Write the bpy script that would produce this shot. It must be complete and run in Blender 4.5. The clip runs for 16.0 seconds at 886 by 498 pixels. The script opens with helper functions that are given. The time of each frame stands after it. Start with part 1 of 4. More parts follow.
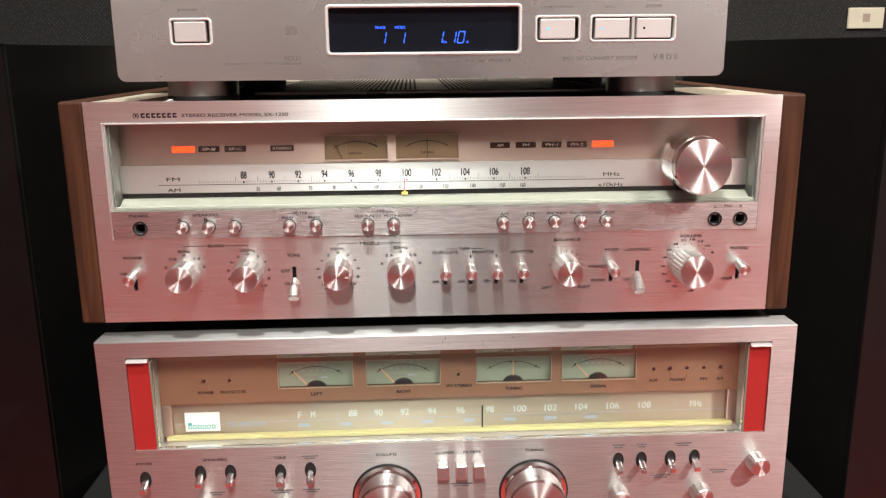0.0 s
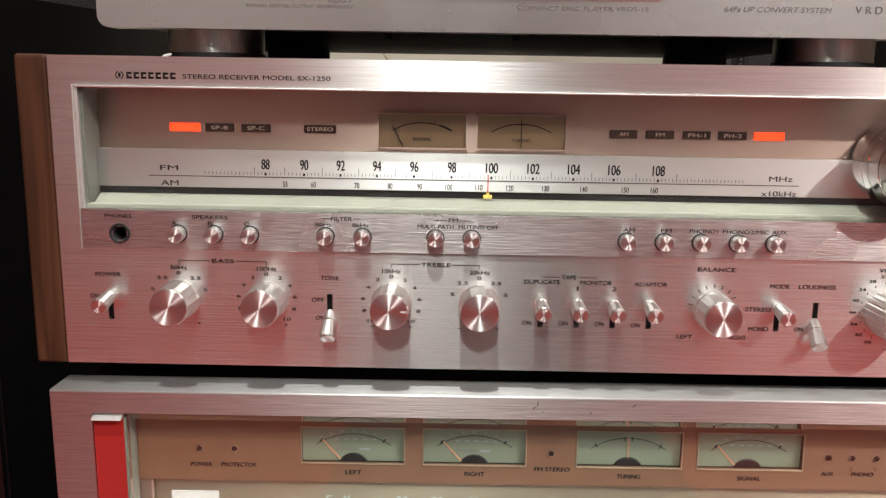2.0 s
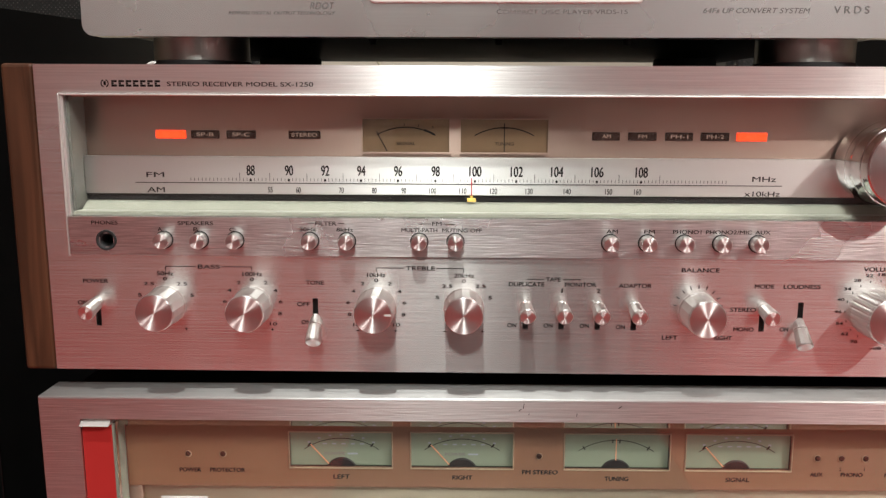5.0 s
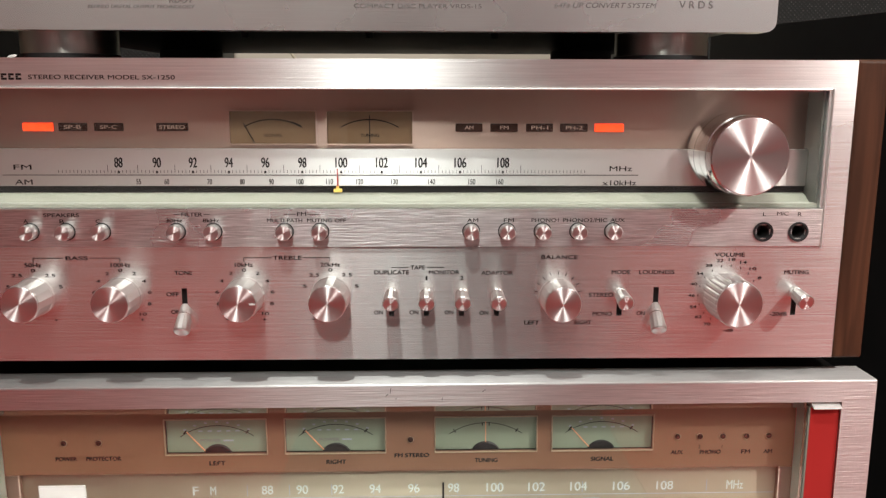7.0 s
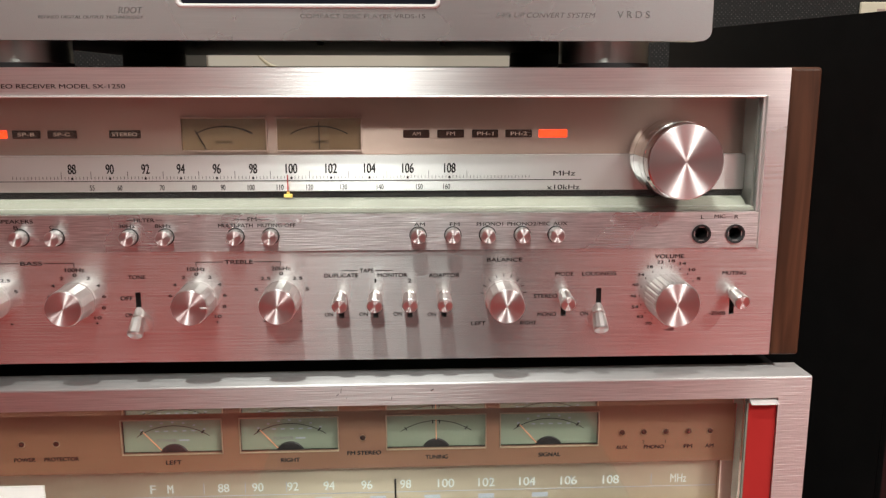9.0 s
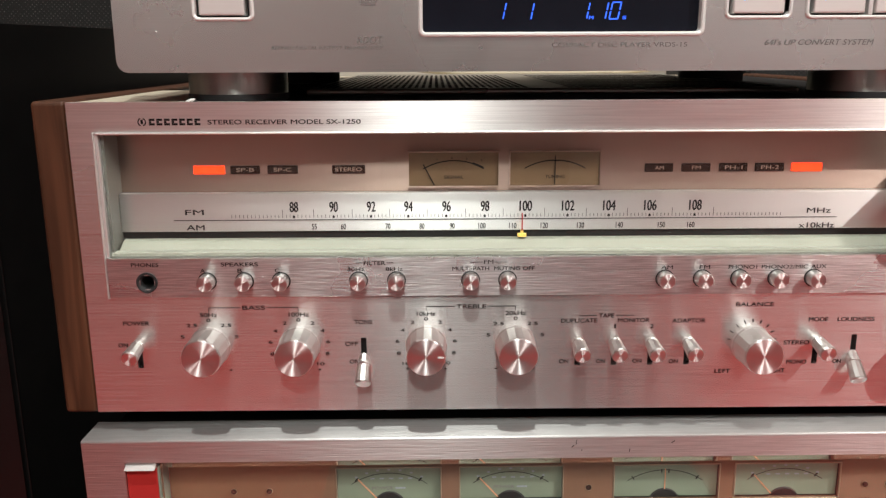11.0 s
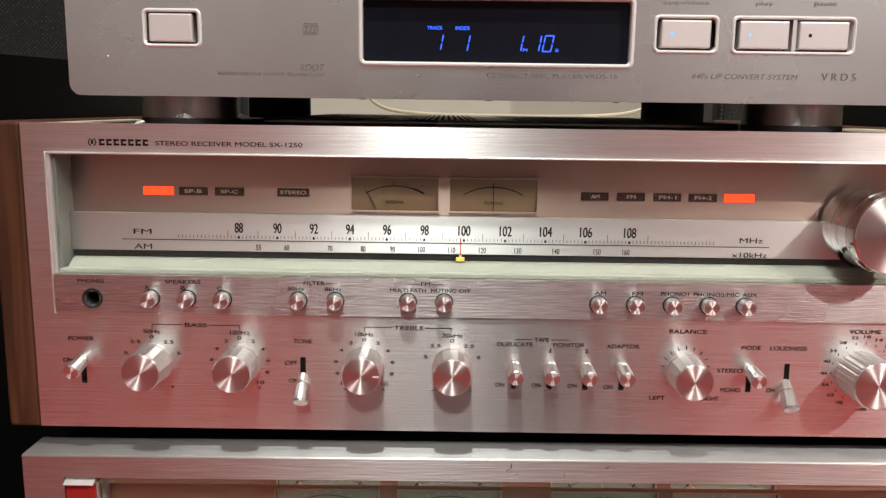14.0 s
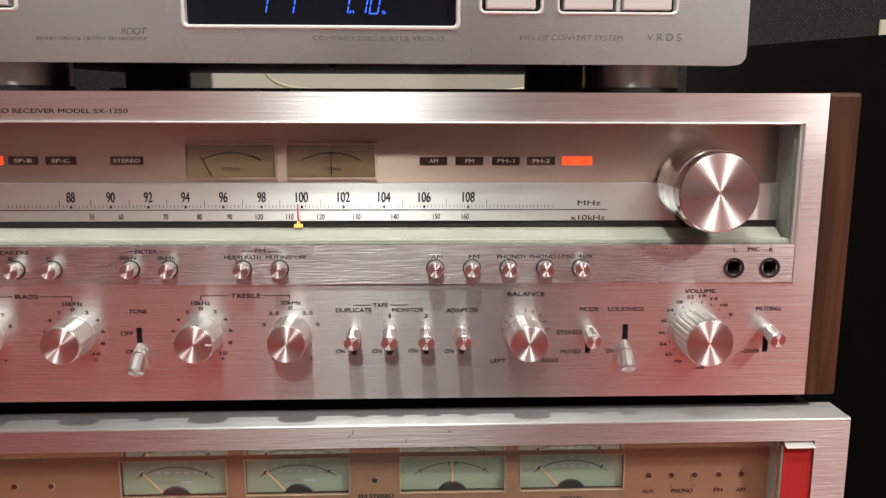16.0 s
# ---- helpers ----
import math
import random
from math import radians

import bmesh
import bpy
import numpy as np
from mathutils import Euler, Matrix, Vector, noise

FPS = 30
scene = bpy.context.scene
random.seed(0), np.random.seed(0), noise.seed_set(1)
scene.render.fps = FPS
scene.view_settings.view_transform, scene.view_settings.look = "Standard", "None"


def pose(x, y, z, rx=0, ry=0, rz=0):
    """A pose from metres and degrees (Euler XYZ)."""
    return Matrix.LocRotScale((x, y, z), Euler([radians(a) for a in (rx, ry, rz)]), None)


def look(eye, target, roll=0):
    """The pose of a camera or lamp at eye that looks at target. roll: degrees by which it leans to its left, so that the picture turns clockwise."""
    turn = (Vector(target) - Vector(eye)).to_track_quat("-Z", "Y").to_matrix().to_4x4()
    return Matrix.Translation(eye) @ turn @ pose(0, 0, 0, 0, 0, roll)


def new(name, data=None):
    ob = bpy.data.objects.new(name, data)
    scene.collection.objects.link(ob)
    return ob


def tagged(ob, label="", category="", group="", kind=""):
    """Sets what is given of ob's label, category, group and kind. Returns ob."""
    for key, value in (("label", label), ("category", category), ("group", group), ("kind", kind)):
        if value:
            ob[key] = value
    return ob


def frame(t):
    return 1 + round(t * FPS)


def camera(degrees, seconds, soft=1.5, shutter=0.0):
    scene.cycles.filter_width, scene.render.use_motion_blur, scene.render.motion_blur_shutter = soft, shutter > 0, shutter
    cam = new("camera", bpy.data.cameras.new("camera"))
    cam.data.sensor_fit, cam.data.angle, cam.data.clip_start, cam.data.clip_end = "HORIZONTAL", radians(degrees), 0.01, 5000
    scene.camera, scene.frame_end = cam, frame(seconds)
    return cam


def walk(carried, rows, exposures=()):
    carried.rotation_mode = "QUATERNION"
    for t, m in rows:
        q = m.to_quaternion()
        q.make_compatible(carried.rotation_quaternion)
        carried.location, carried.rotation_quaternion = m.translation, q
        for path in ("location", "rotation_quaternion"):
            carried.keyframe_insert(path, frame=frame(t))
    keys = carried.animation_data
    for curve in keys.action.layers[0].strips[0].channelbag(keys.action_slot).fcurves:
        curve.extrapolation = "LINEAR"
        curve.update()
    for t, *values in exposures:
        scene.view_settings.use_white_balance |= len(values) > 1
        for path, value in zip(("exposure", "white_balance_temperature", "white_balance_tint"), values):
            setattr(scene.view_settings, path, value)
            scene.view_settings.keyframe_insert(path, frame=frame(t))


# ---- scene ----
cam = camera(56.60, 16.0, soft=1.35)
# seconds, eye, target, roll
PATH = [
    (0, (-0.01990, -0.61964, 1.00236), (0.05129, 1.32421, 0.53717), -0.544),
    (0.2, (-0.02400, -0.56911, 0.99799), (0.02688, 1.37702, 0.53976), -0.665),
    (0.5, (-0.03107, -0.50646, 0.98024), (0.01593, 1.44371, 0.53908), -0.503),
    (0.7, (-0.02320, -0.46439, 0.95945), (0.00265, 1.49210, 0.54536), -0.627),
    (1, (-0.02091, -0.44301, 0.95990), (0.00348, 1.50707, 0.51651), -0.165),
    (1.5, (-0.02694, -0.44002, 0.95453), (-0.01571, 1.51567, 0.53603), 1.069),
    (2, (-0.04632, -0.44152, 0.95327), (-0.06388, 1.52267, 0.57689), 0.923),
    (2.5, (-0.04976, -0.43840, 0.95264), (-0.08661, 1.52565, 0.57695), 0.398),
    (3, (-0.04986, -0.44053, 0.95345), (-0.09157, 1.52600, 0.59148), 0.322),
    (5.5, (-0.02352, -0.44638, 0.94937), (-0.05459, 1.52234, 0.59838), 0.165),
    (6, (-0.01098, -0.45104, 0.95182), (-0.02325, 1.51665, 0.59397), 0.235),
    (6.5, (0.00500, -0.45317, 0.95161), (0.02604, 1.51341, 0.58813), 0.282),
    (7, (0.02324, -0.45504, 0.95114), (0.06773, 1.50926, 0.57755), 0.143),
    (7.5, (0.03447, -0.45964, 0.95358), (0.10496, 1.50299, 0.57527), 0.243),
    (8, (0.04644, -0.46637, 0.95582), (0.12698, 1.49728, 0.58488), 0.283),
    (8.2, (0.04858, -0.46688, 0.95619), (0.12774, 1.49659, 0.58402), 0.211),
    (10.3, (-0.00863, -0.46432, 0.97807), (0.05399, 1.48899, 0.55307), -0.547),
    (10.5, (-0.03157, -0.44893, 0.98665), (0.01173, 1.50414, 0.55813), -0.501),
    (10.7, (-0.06273, -0.43089, 1.00201), (0.01160, 1.50869, 0.51981), -0.135),
    (11, (-0.07257, -0.42436, 0.99276), (-0.05682, 1.52102, 0.52879), -0.244),
    (11.5, (-0.07841, -0.42527, 0.99600), (-0.08847, 1.52378, 0.54752), 0.239),
    (12, (-0.07585, -0.43009, 0.99515), (-0.09212, 1.52777, 0.58708), 0.739),
    (12.5, (-0.07533, -0.43469, 0.99055), (-0.09957, 1.53355, 0.63638), 1.035),
    (13, (-0.06762, -0.43469, 0.99481), (-0.10514, 1.53043, 0.62486), 0.791),
    (13.5, (-0.05601, -0.43489, 0.98459), (-0.07330, 1.53490, 0.63870), 0.687),
    (14, (-0.03442, -0.43844, 0.97961), (-0.04035, 1.53248, 0.63984), 0.750),
    (14.5, (-0.02171, -0.43805, 0.97376), (-0.00368, 1.53380, 0.63988), 0.795),
    (15, (-0.00226, -0.43857, 0.97455), (0.03156, 1.53186, 0.63358), 0.557),
    (15.5, (0.01953, -0.43814, 0.97272), (0.07267, 1.52808, 0.61056), 0.573),
    (16, (0.03710, -0.43961, 0.96695), (0.11027, 1.52540, 0.60172), 0.196),
]
walk(cam, [(t, look(eye, target, roll)) for t, eye, target, roll in PATH], [(0.0, -0.42), (0.6, -0.69), (2.5, -0.76), (16.0, -0.80)])

# ---- world and lamps ----
world = bpy.data.worlds.new("world")
world.use_nodes = True
world.node_tree.nodes["Background"].inputs[0].default_value = (0.02, 0.018, 0.018, 1)
world.node_tree.nodes["Background"].inputs[1].default_value = 0.2
scene.world = world


def downlight(x, y, z, power, target, radius=0.022, angle=110, colour=(1.0, 0.945, 0.885)):
    data = bpy.data.lights.new("key_or_fill_spot", "SPOT")
    data.energy, data.color, data.shadow_soft_size = power, colour, radius
    data.spot_size, data.spot_blend = radians(angle), 0.6
    ob = new("key_or_fill_spot", data)
    ob.matrix_world = look((x, y, z), target)
    return ob


downlight(-0.12, -1.75, 2.42, 114, (-0.13, -1.3, 0.0), 0.10, colour=(0.96, 0.985, 0.93))
downlight(-0.08, -0.62, 2.42, 145, (-0.08, -0.4, 0.0), colour=(0.96, 0.985, 0.93))
downlight(1.55, -1.42, 2.42, 300, (1.0, -1.0, 0.2))
# Unseen far pair, added as fill to brighten the sides of the metal.
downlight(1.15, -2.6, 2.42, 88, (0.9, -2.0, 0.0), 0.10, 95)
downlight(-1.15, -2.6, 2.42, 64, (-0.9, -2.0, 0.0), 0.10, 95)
# Added wall washers out of view, so the metal reflects a brighter wall.
downlight(-1.5, -2.7, 2.42, 98, (-1.5, -3.5, 0.95), colour=(0.97, 0.975, 0.93))
downlight(1.5, -2.7, 2.42, 128, (1.5, -3.5, 0.95), colour=(0.95, 0.97, 0.96))
# Pair added over the rear, no source known, to brighten the top rails.
for x in (-0.24, 0.24):
    downlight(x, 0.50, 2.42, 48, (x, 0.35, 0.9))


# ---- materials ----
def nodes_of(name):
    m = bpy.data.materials.new(name)
    m.use_nodes = True
    t = m.node_tree
    return m, t, t.nodes["Principled BSDF"]


def plain(name, colour, rough=0.5, metal=0.0, var=0.15, scale=60.0, bump=0.0, glow=0.0, coat=0.0):
    """A surface with slow and fine variation of tone and gloss."""
    m, t, b = nodes_of(name)
    co = t.nodes.new("ShaderNodeTexCoord")
    n1 = t.nodes.new("ShaderNodeTexNoise")
    n1.inputs["Scale"].default_value, n1.inputs["Detail"].default_value = scale, 6
    t.links.new(co.outputs["Object"], n1.inputs["Vector"])
    mix = t.nodes.new("ShaderNodeMixRGB")
    mix.inputs[1].default_value = (*[c * (1 - var) for c in colour], 1)
    mix.inputs[2].default_value = (*[min(1, c * (1 + var)) for c in colour], 1)
    t.links.new(n1.outputs["Fac"], mix.inputs[0])
    t.links.new(mix.outputs[0], b.inputs["Base Color"])
    b.inputs["Metallic"].default_value = metal
    r = t.nodes.new("ShaderNodeMapRange")
    r.inputs["To Min"].default_value, r.inputs["To Max"].default_value = max(0.02, rough - 0.07), min(1, rough + 0.07)
    n2 = t.nodes.new("ShaderNodeTexNoise")
    n2.inputs["Scale"].default_value = scale * 0.2
    t.links.new(co.outputs["Object"], n2.inputs["Vector"])
    t.links.new(n2.outputs["Fac"], r.inputs["Value"])
    t.links.new(r.outputs[0], b.inputs["Roughness"])
    if bump:
        bp = t.nodes.new("ShaderNodeBump")
        bp.inputs["Strength"].default_value, bp.inputs["Distance"].default_value = bump, 0.001
        t.links.new(n1.outputs["Fac"], bp.inputs["Height"])
        t.links.new(bp.outputs[0], b.inputs["Normal"])
    if glow:
        b.inputs["Emission Color"].default_value = (*colour, 1)
        b.inputs["Emission Strength"].default_value = glow
    b.inputs["Coat Weight"].default_value = coat
    return m


def brushed(name, colour, rough=0.34, aniso=0.75, streak=0.06, bump=0.05, fine=1600.0, tangent=(0, 0, 1), metal=1.0, run=0.02, satin=None):
    """Aluminium brushed along x: streaks of tone, gloss and relief, and a highlight drawn out across them."""
    m, t, b = nodes_of(name)
    co = t.nodes.new("ShaderNodeTexCoord")
    mp = t.nodes.new("ShaderNodeMapping")
    mp.inputs["Scale"].default_value = (fine * run, fine, fine)
    t.links.new(co.outputs["Object"], mp.inputs["Vector"])
    n = t.nodes.new("ShaderNodeTexNoise")
    n.inputs["Scale"].default_value, n.inputs["Detail"].default_value = 1.0, 4
    t.links.new(mp.outputs[0], n.inputs["Vector"])
    slow = t.nodes.new("ShaderNodeTexNoise")
    slow.inputs["Scale"].default_value, slow.inputs["Detail"].default_value = 14, 5
    t.links.new(co.outputs["Object"], slow.inputs["Vector"])
    mix = t.nodes.new("ShaderNodeMixRGB")
    mix.inputs[1].default_value = (*[c * (1 - streak) for c in colour], 1)
    mix.inputs[2].default_value = (*[min(1, c * (1 + streak)) for c in colour], 1)
    t.links.new(n.outputs["Fac"], mix.inputs[0])
    t.links.new(mix.outputs[0], b.inputs["Base Color"])
    r = t.nodes.new("ShaderNodeMapRange")
    r.inputs["To Min"].default_value, r.inputs["To Max"].default_value = rough - 0.05, rough + 0.05
    t.links.new(slow.outputs["Fac"], r.inputs["Value"])
    gloss = r.outputs[0]
    if satin:
        # a finer, more satin finish above a height
        axis = t.nodes.new("ShaderNodeSeparateXYZ")
        t.links.new(co.outputs["Object"], axis.inputs[0])
        ramp = t.nodes.new("ShaderNodeMapRange")
        for key, value in zip(("From Min", "From Max", "To Min", "To Max"), (satin[0], satin[1], 0.0, satin[2])):
            ramp.inputs[key].default_value = value
        t.links.new(axis.outputs["Z"], ramp.inputs["Value"])
        add = t.nodes.new("ShaderNodeMath")
        t.links.new(gloss, add.inputs[0])
        t.links.new(ramp.outputs[0], add.inputs[1])
        gloss = add.outputs[0]
    t.links.new(gloss, b.inputs["Roughness"])
    bp = t.nodes.new("ShaderNodeBump")
    bp.inputs["Strength"].default_value, bp.inputs["Distance"].default_value = bump, 0.0006
    t.links.new(n.outputs["Fac"], bp.inputs["Height"])
    t.links.new(bp.outputs[0], b.inputs["Normal"])
    b.inputs["Metallic"].default_value = metal
    b.inputs["Anisotropic"].default_value = aniso
    way = t.nodes.new("ShaderNodeCombineXYZ")
    for k in range(3):
        way.inputs[k].default_value = tangent[k]
    t.links.new(way.outputs[0], b.inputs["Tangent"])
    return m


def spun(name, colour, rough=0.41, aniso=0.96):
    """A turned metal face, whose highlight spreads out from its middle."""
    m, t, b = nodes_of(name)
    co = t.nodes.new("ShaderNodeTexCoord")
    flat = t.nodes.new("ShaderNodeVectorMath")
    flat.operation = "MULTIPLY"
    flat.inputs[1].default_value = (1, 0, 1)
    t.links.new(co.outputs["Object"], flat.inputs[0])
    unit = t.nodes.new("ShaderNodeVectorMath")
    unit.operation = "NORMALIZE"
    t.links.new(flat.outputs[0], unit.inputs[0])
    t.links.new(unit.outputs[0], b.inputs["Tangent"])
    length = t.nodes.new("ShaderNodeVectorMath")
    length.operation = "LENGTH"
    t.links.new(flat.outputs[0], length.inputs[0])
    n = t.nodes.new("ShaderNodeTexNoise")
    n.noise_dimensions = "1D"
    n.inputs["Scale"].default_value = 2500
    t.links.new(length.outputs["Value"], n.inputs["W"])
    r = t.nodes.new("ShaderNodeMapRange")
    r.inputs["To Min"].default_value, r.inputs["To Max"].default_value = rough - 0.06, rough + 0.06
    t.links.new(n.outputs["Fac"], r.inputs["Value"])
    t.links.new(r.outputs[0], b.inputs["Roughness"])
    b.inputs["Base Color"].default_value = (*colour, 1)
    b.inputs["Metallic"].default_value = 1.0
    b.inputs["Anisotropic"].default_value = aniso
    return m


def wooden(name, dark, light):
    m, t, b = nodes_of(name)
    co = t.nodes.new("ShaderNodeTexCoord")
    mp = t.nodes.new("ShaderNodeMapping")
    mp.inputs["Scale"].default_value = (120, 120, 9)
    t.links.new(co.outputs["Object"], mp.inputs["Vector"])
    n = t.nodes.new("ShaderNodeTexNoise")
    n.inputs["Scale"].default_value, n.inputs["Detail"].default_value, n.inputs["Distortion"].default_value = 1.0, 8, 0.6
    t.links.new(mp.outputs[0], n.inputs["Vector"])
    ramp = t.nodes.new("ShaderNodeValToRGB")
    ramp.color_ramp.elements[0].position, ramp.color_ramp.elements[1].position = 0.35, 0.68
    ramp.color_ramp.elements[0].color, ramp.color_ramp.elements[1].color = (*dark, 1), (*light, 1)
    t.links.new(n.outputs["Fac"], ramp.inputs[0])
    t.links.new(ramp.outputs[0], b.inputs["Base Color"])
    b.inputs["Roughness"].default_value = 0.5
    b.inputs["Specular IOR Level"].default_value = 0.3
    bp = t.nodes.new("ShaderNodeBump")
    bp.inputs["Strength"].default_value, bp.inputs["Distance"].default_value = 0.25, 0.0006
    t.links.new(n.outputs["Fac"], bp.inputs["Height"])
    t.links.new(bp.outputs[0], b.inputs["Normal"])
    return m


def cloth(name, colour, size):
    """A woven grille cloth."""
    m, t, b = nodes_of(name)
    co = t.nodes.new("ShaderNodeTexCoord")
    v = t.nodes.new("ShaderNodeTexVoronoi")
    v.inputs["Scale"].default_value, v.inputs["Randomness"].default_value = 1.0 / size, 0.08
    turn = t.nodes.new("ShaderNodeMapping")
    turn.inputs["Rotation"].default_value = (0, radians(45), 0)
    t.links.new(co.outputs["Object"], turn.inputs["Vector"])
    t.links.new(turn.outputs[0], v.inputs["Vector"])
    ramp = t.nodes.new("ShaderNodeValToRGB")
    ramp.color_ramp.elements[0].position, ramp.color_ramp.elements[1].position = 0.12, 0.30
    ramp.color_ramp.elements[0].color = (*colour, 1)
    ramp.color_ramp.elements[1].color = (*[c * 0.035 for c in colour], 1)
    t.links.new(v.outputs["Distance"], ramp.inputs[0])
    t.links.new(ramp.outputs[0], b.inputs["Base Color"])
    b.inputs["Roughness"].default_value = 0.8
    bp = t.nodes.new("ShaderNodeBump")
    bp.invert = True
    bp.inputs["Strength"].default_value, bp.inputs["Distance"].default_value = 0.6, 0.001
    t.links.new(v.outputs["Distance"], bp.inputs["Height"])
    t.links.new(bp.outputs[0], b.inputs["Normal"])
    return m


def clear(name, colour=(1, 1, 1)):
    m, t, b = nodes_of(name)
    b.inputs["Base Color"].default_value = (*colour, 1)
    b.inputs["Roughness"].default_value = 0.0
    b.inputs["IOR"].default_value = 1.28
    b.inputs["Transmission Weight"].default_value = 1.0
    return m


ALU = brushed("brushed_aluminium", (0.84, 0.825, 0.81), rough=0.25, aniso=0.95, streak=0.2, bump=0.2, fine=1100.0, satin=(0.045, 0.072, 0.09), metal=0.975)
ALU_STRIP = brushed("coarse_brushed_aluminium", (0.76, 0.73, 0.72), rough=0.28, aniso=0.94, streak=0.62, bump=0.55, fine=1500.0, run=0.05)
ALU_TOP = brushed("brushed_aluminium_top", (0.52, 0.515, 0.51), rough=0.46, aniso=0.85, streak=0.2, bump=0.3, fine=1200.0, tangent=(0, 0.5, 0.87), metal=0.85)
ALU_FRAME = brushed("brushed_frame_aluminium", (0.61, 0.585, 0.575), rough=0.36, aniso=0.92, streak=0.26, bump=0.5, fine=1300.0, run=0.035, metal=0.98)
CD_ALU = brushed("satin_aluminium", (0.72, 0.74, 0.725), rough=0.27, aniso=0.5, streak=0.05, bump=0.06, fine=1300.0)
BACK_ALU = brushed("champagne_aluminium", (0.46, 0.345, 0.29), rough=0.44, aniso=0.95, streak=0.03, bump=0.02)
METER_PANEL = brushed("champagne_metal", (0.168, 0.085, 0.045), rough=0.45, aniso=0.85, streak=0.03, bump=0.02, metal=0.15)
SPUN = spun("spun_aluminium", (0.90, 0.87, 0.86))
CHROME = plain("polished_metal", (0.86, 0.86, 0.85), rough=0.12, metal=1.0, var=0.03)
SATIN = plain("satin_metal", (0.84, 0.83, 0.81), rough=0.38, metal=0.8, var=0.05, scale=200)
KNOB = plain("knob_metal", (0.86, 0.85, 0.83), rough=0.33, metal=1.0, var=0.05, scale=300)
LEVER = plain("lever_metal", (0.72, 0.71, 0.69), rough=0.3, metal=1.0, var=0.08, scale=300)
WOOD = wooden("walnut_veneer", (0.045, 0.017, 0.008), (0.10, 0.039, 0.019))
# bright overhead light on the walnut top is put into this paler colour
WOOD_TOP_LIT = wooden("lit_walnut_top", (0.48, 0.42, 0.32), (0.62, 0.55, 0.43))
BLACK = plain("black_paint", (0.012, 0.012, 0.012), rough=0.5, var=0.3)
GLOSS = plain("black_gloss", (0.008, 0.0075, 0.0075), rough=0.32, var=0.3)
GLOSS.node_tree.nodes["Principled BSDF"].inputs["Specular IOR Level"].default_value = 0.28
INK = plain("dark_print", (0.010, 0.009, 0.009), rough=0.6, var=0.1)
INK.node_tree.nodes["Principled BSDF"].inputs["Specular IOR Level"].default_value = 0.15
PALE_INK = plain("tan_print", (0.45, 0.33, 0.27), rough=0.6, var=0.1)
SCALE = brushed("silver_white_scale", (0.70, 0.70, 0.68), rough=0.39, aniso=0.93, streak=0.02, bump=0.02)
WHITE = plain("white_plastic", (0.60, 0.60, 0.58), rough=0.4, var=0.03)
GREY_INK = plain("grey_print", (0.16, 0.15, 0.15), rough=0.6, var=0.1)
CD_INK = plain("faint_grey_print", (0.15, 0.145, 0.14), rough=0.6, var=0.1)
LIP = plain("pale_green_acrylic", (0.20, 0.23, 0.19), rough=0.15, var=0.05)
CHEEK = plain("pale_cheek_plastic", (0.11, 0.112, 0.098), rough=0.305, var=0.1)
CREAM = plain("cream_plastic", (0.215, 0.22, 0.18), rough=0.40, var=0.04, scale=140)
METER = plain("tan_meter_card", (0.135, 0.085, 0.042), rough=0.5, var=0.08)
METER_RIM = plain("pale_gold_rim", (0.34, 0.27, 0.19), rough=0.4, metal=0.5, var=0.05)
METER_GREEN = plain("pale_green_meter_card", (0.19, 0.235, 0.17), rough=0.4, var=0.06)
LAMP_WORD = plain("lit_lamp_word", (1.0, 0.085, 0.02), rough=0.4, glow=1.9)
LAMP_OFF = plain("dark_lamp_window", (0.030, 0.012, 0.008), rough=0.5, var=0.2)
LAMP_OFF.node_tree.nodes["Principled BSDF"].inputs["Specular IOR Level"].default_value = 0.15
LAMP_ON = plain("lit_red_lamp", (1.0, 0.055, 0.008), rough=0.4, var=0.04, glow=1.9)
# the dial pointer's own red; on the dial ends a painted reflection
RED = plain("red_pointer_and_reflection", (0.40, 0.026, 0.024), rough=0.3, var=0.06)
YELLOW = plain("yellow_pointer", (0.75, 0.52, 0.12), rough=0.4)
NEEDLE = plain("orange_needle", (0.70, 0.30, 0.16), rough=0.5)
GREEN = plain("blue_green_print", (0.05, 0.32, 0.30), rough=0.6)
GREYBLUE = plain("grey_blue_print", (0.28, 0.32, 0.36), rough=0.6)
DIAL = brushed("pale_dial", (0.36, 0.32, 0.24), rough=0.46, aniso=0.93, streak=0.02, bump=0.01, metal=0.95)
# yellow light of the dial is put into the edge's plain colour
DIAL_EDGE = plain("dial_edge_painted_glow", (0.31, 0.29, 0.13), rough=0.4)
DIAL_INK = plain("pale_dial_print", (0.46, 0.52, 0.48), rough=0.5)
BLUE = plain("blue_display", (0.03, 0.13, 1.0), rough=0.5, glow=2.0)
BLUE_LAMP = plain("pale_blue_lamp", (0.10, 0.42, 1.0), rough=0.5, glow=1.6)
PANEL_DARK = plain("dark_display_window", (0.008, 0.009, 0.014), rough=0.08, var=0.2)
FOOT_METAL = brushed("turned_foot_metal", (0.34, 0.34, 0.32), rough=0.36, aniso=0.93, streak=0.05, bump=0.02, metal=0.95)
VENT = plain("grey_vent_metal", (0.42, 0.40, 0.35), rough=0.3, metal=0.7, var=0.08)
BEZEL = plain("bright_bezel_metal", (0.80, 0.80, 0.78), rough=0.30, metal=0.25, var=0.03)
BUTTON = plain("pale_button_metal", (0.80, 0.77, 0.75), rough=0.40, metal=0.55, var=0.03)
RUBBER = plain("black_rubber", (0.015, 0.015, 0.016), rough=0.7)
PANEL_DARK.node_tree.nodes["Principled BSDF"].inputs["Specular IOR Level"].default_value = 0.12
GLASS = clear("clear_glass")
ACRYLIC = clear("clear_acrylic")
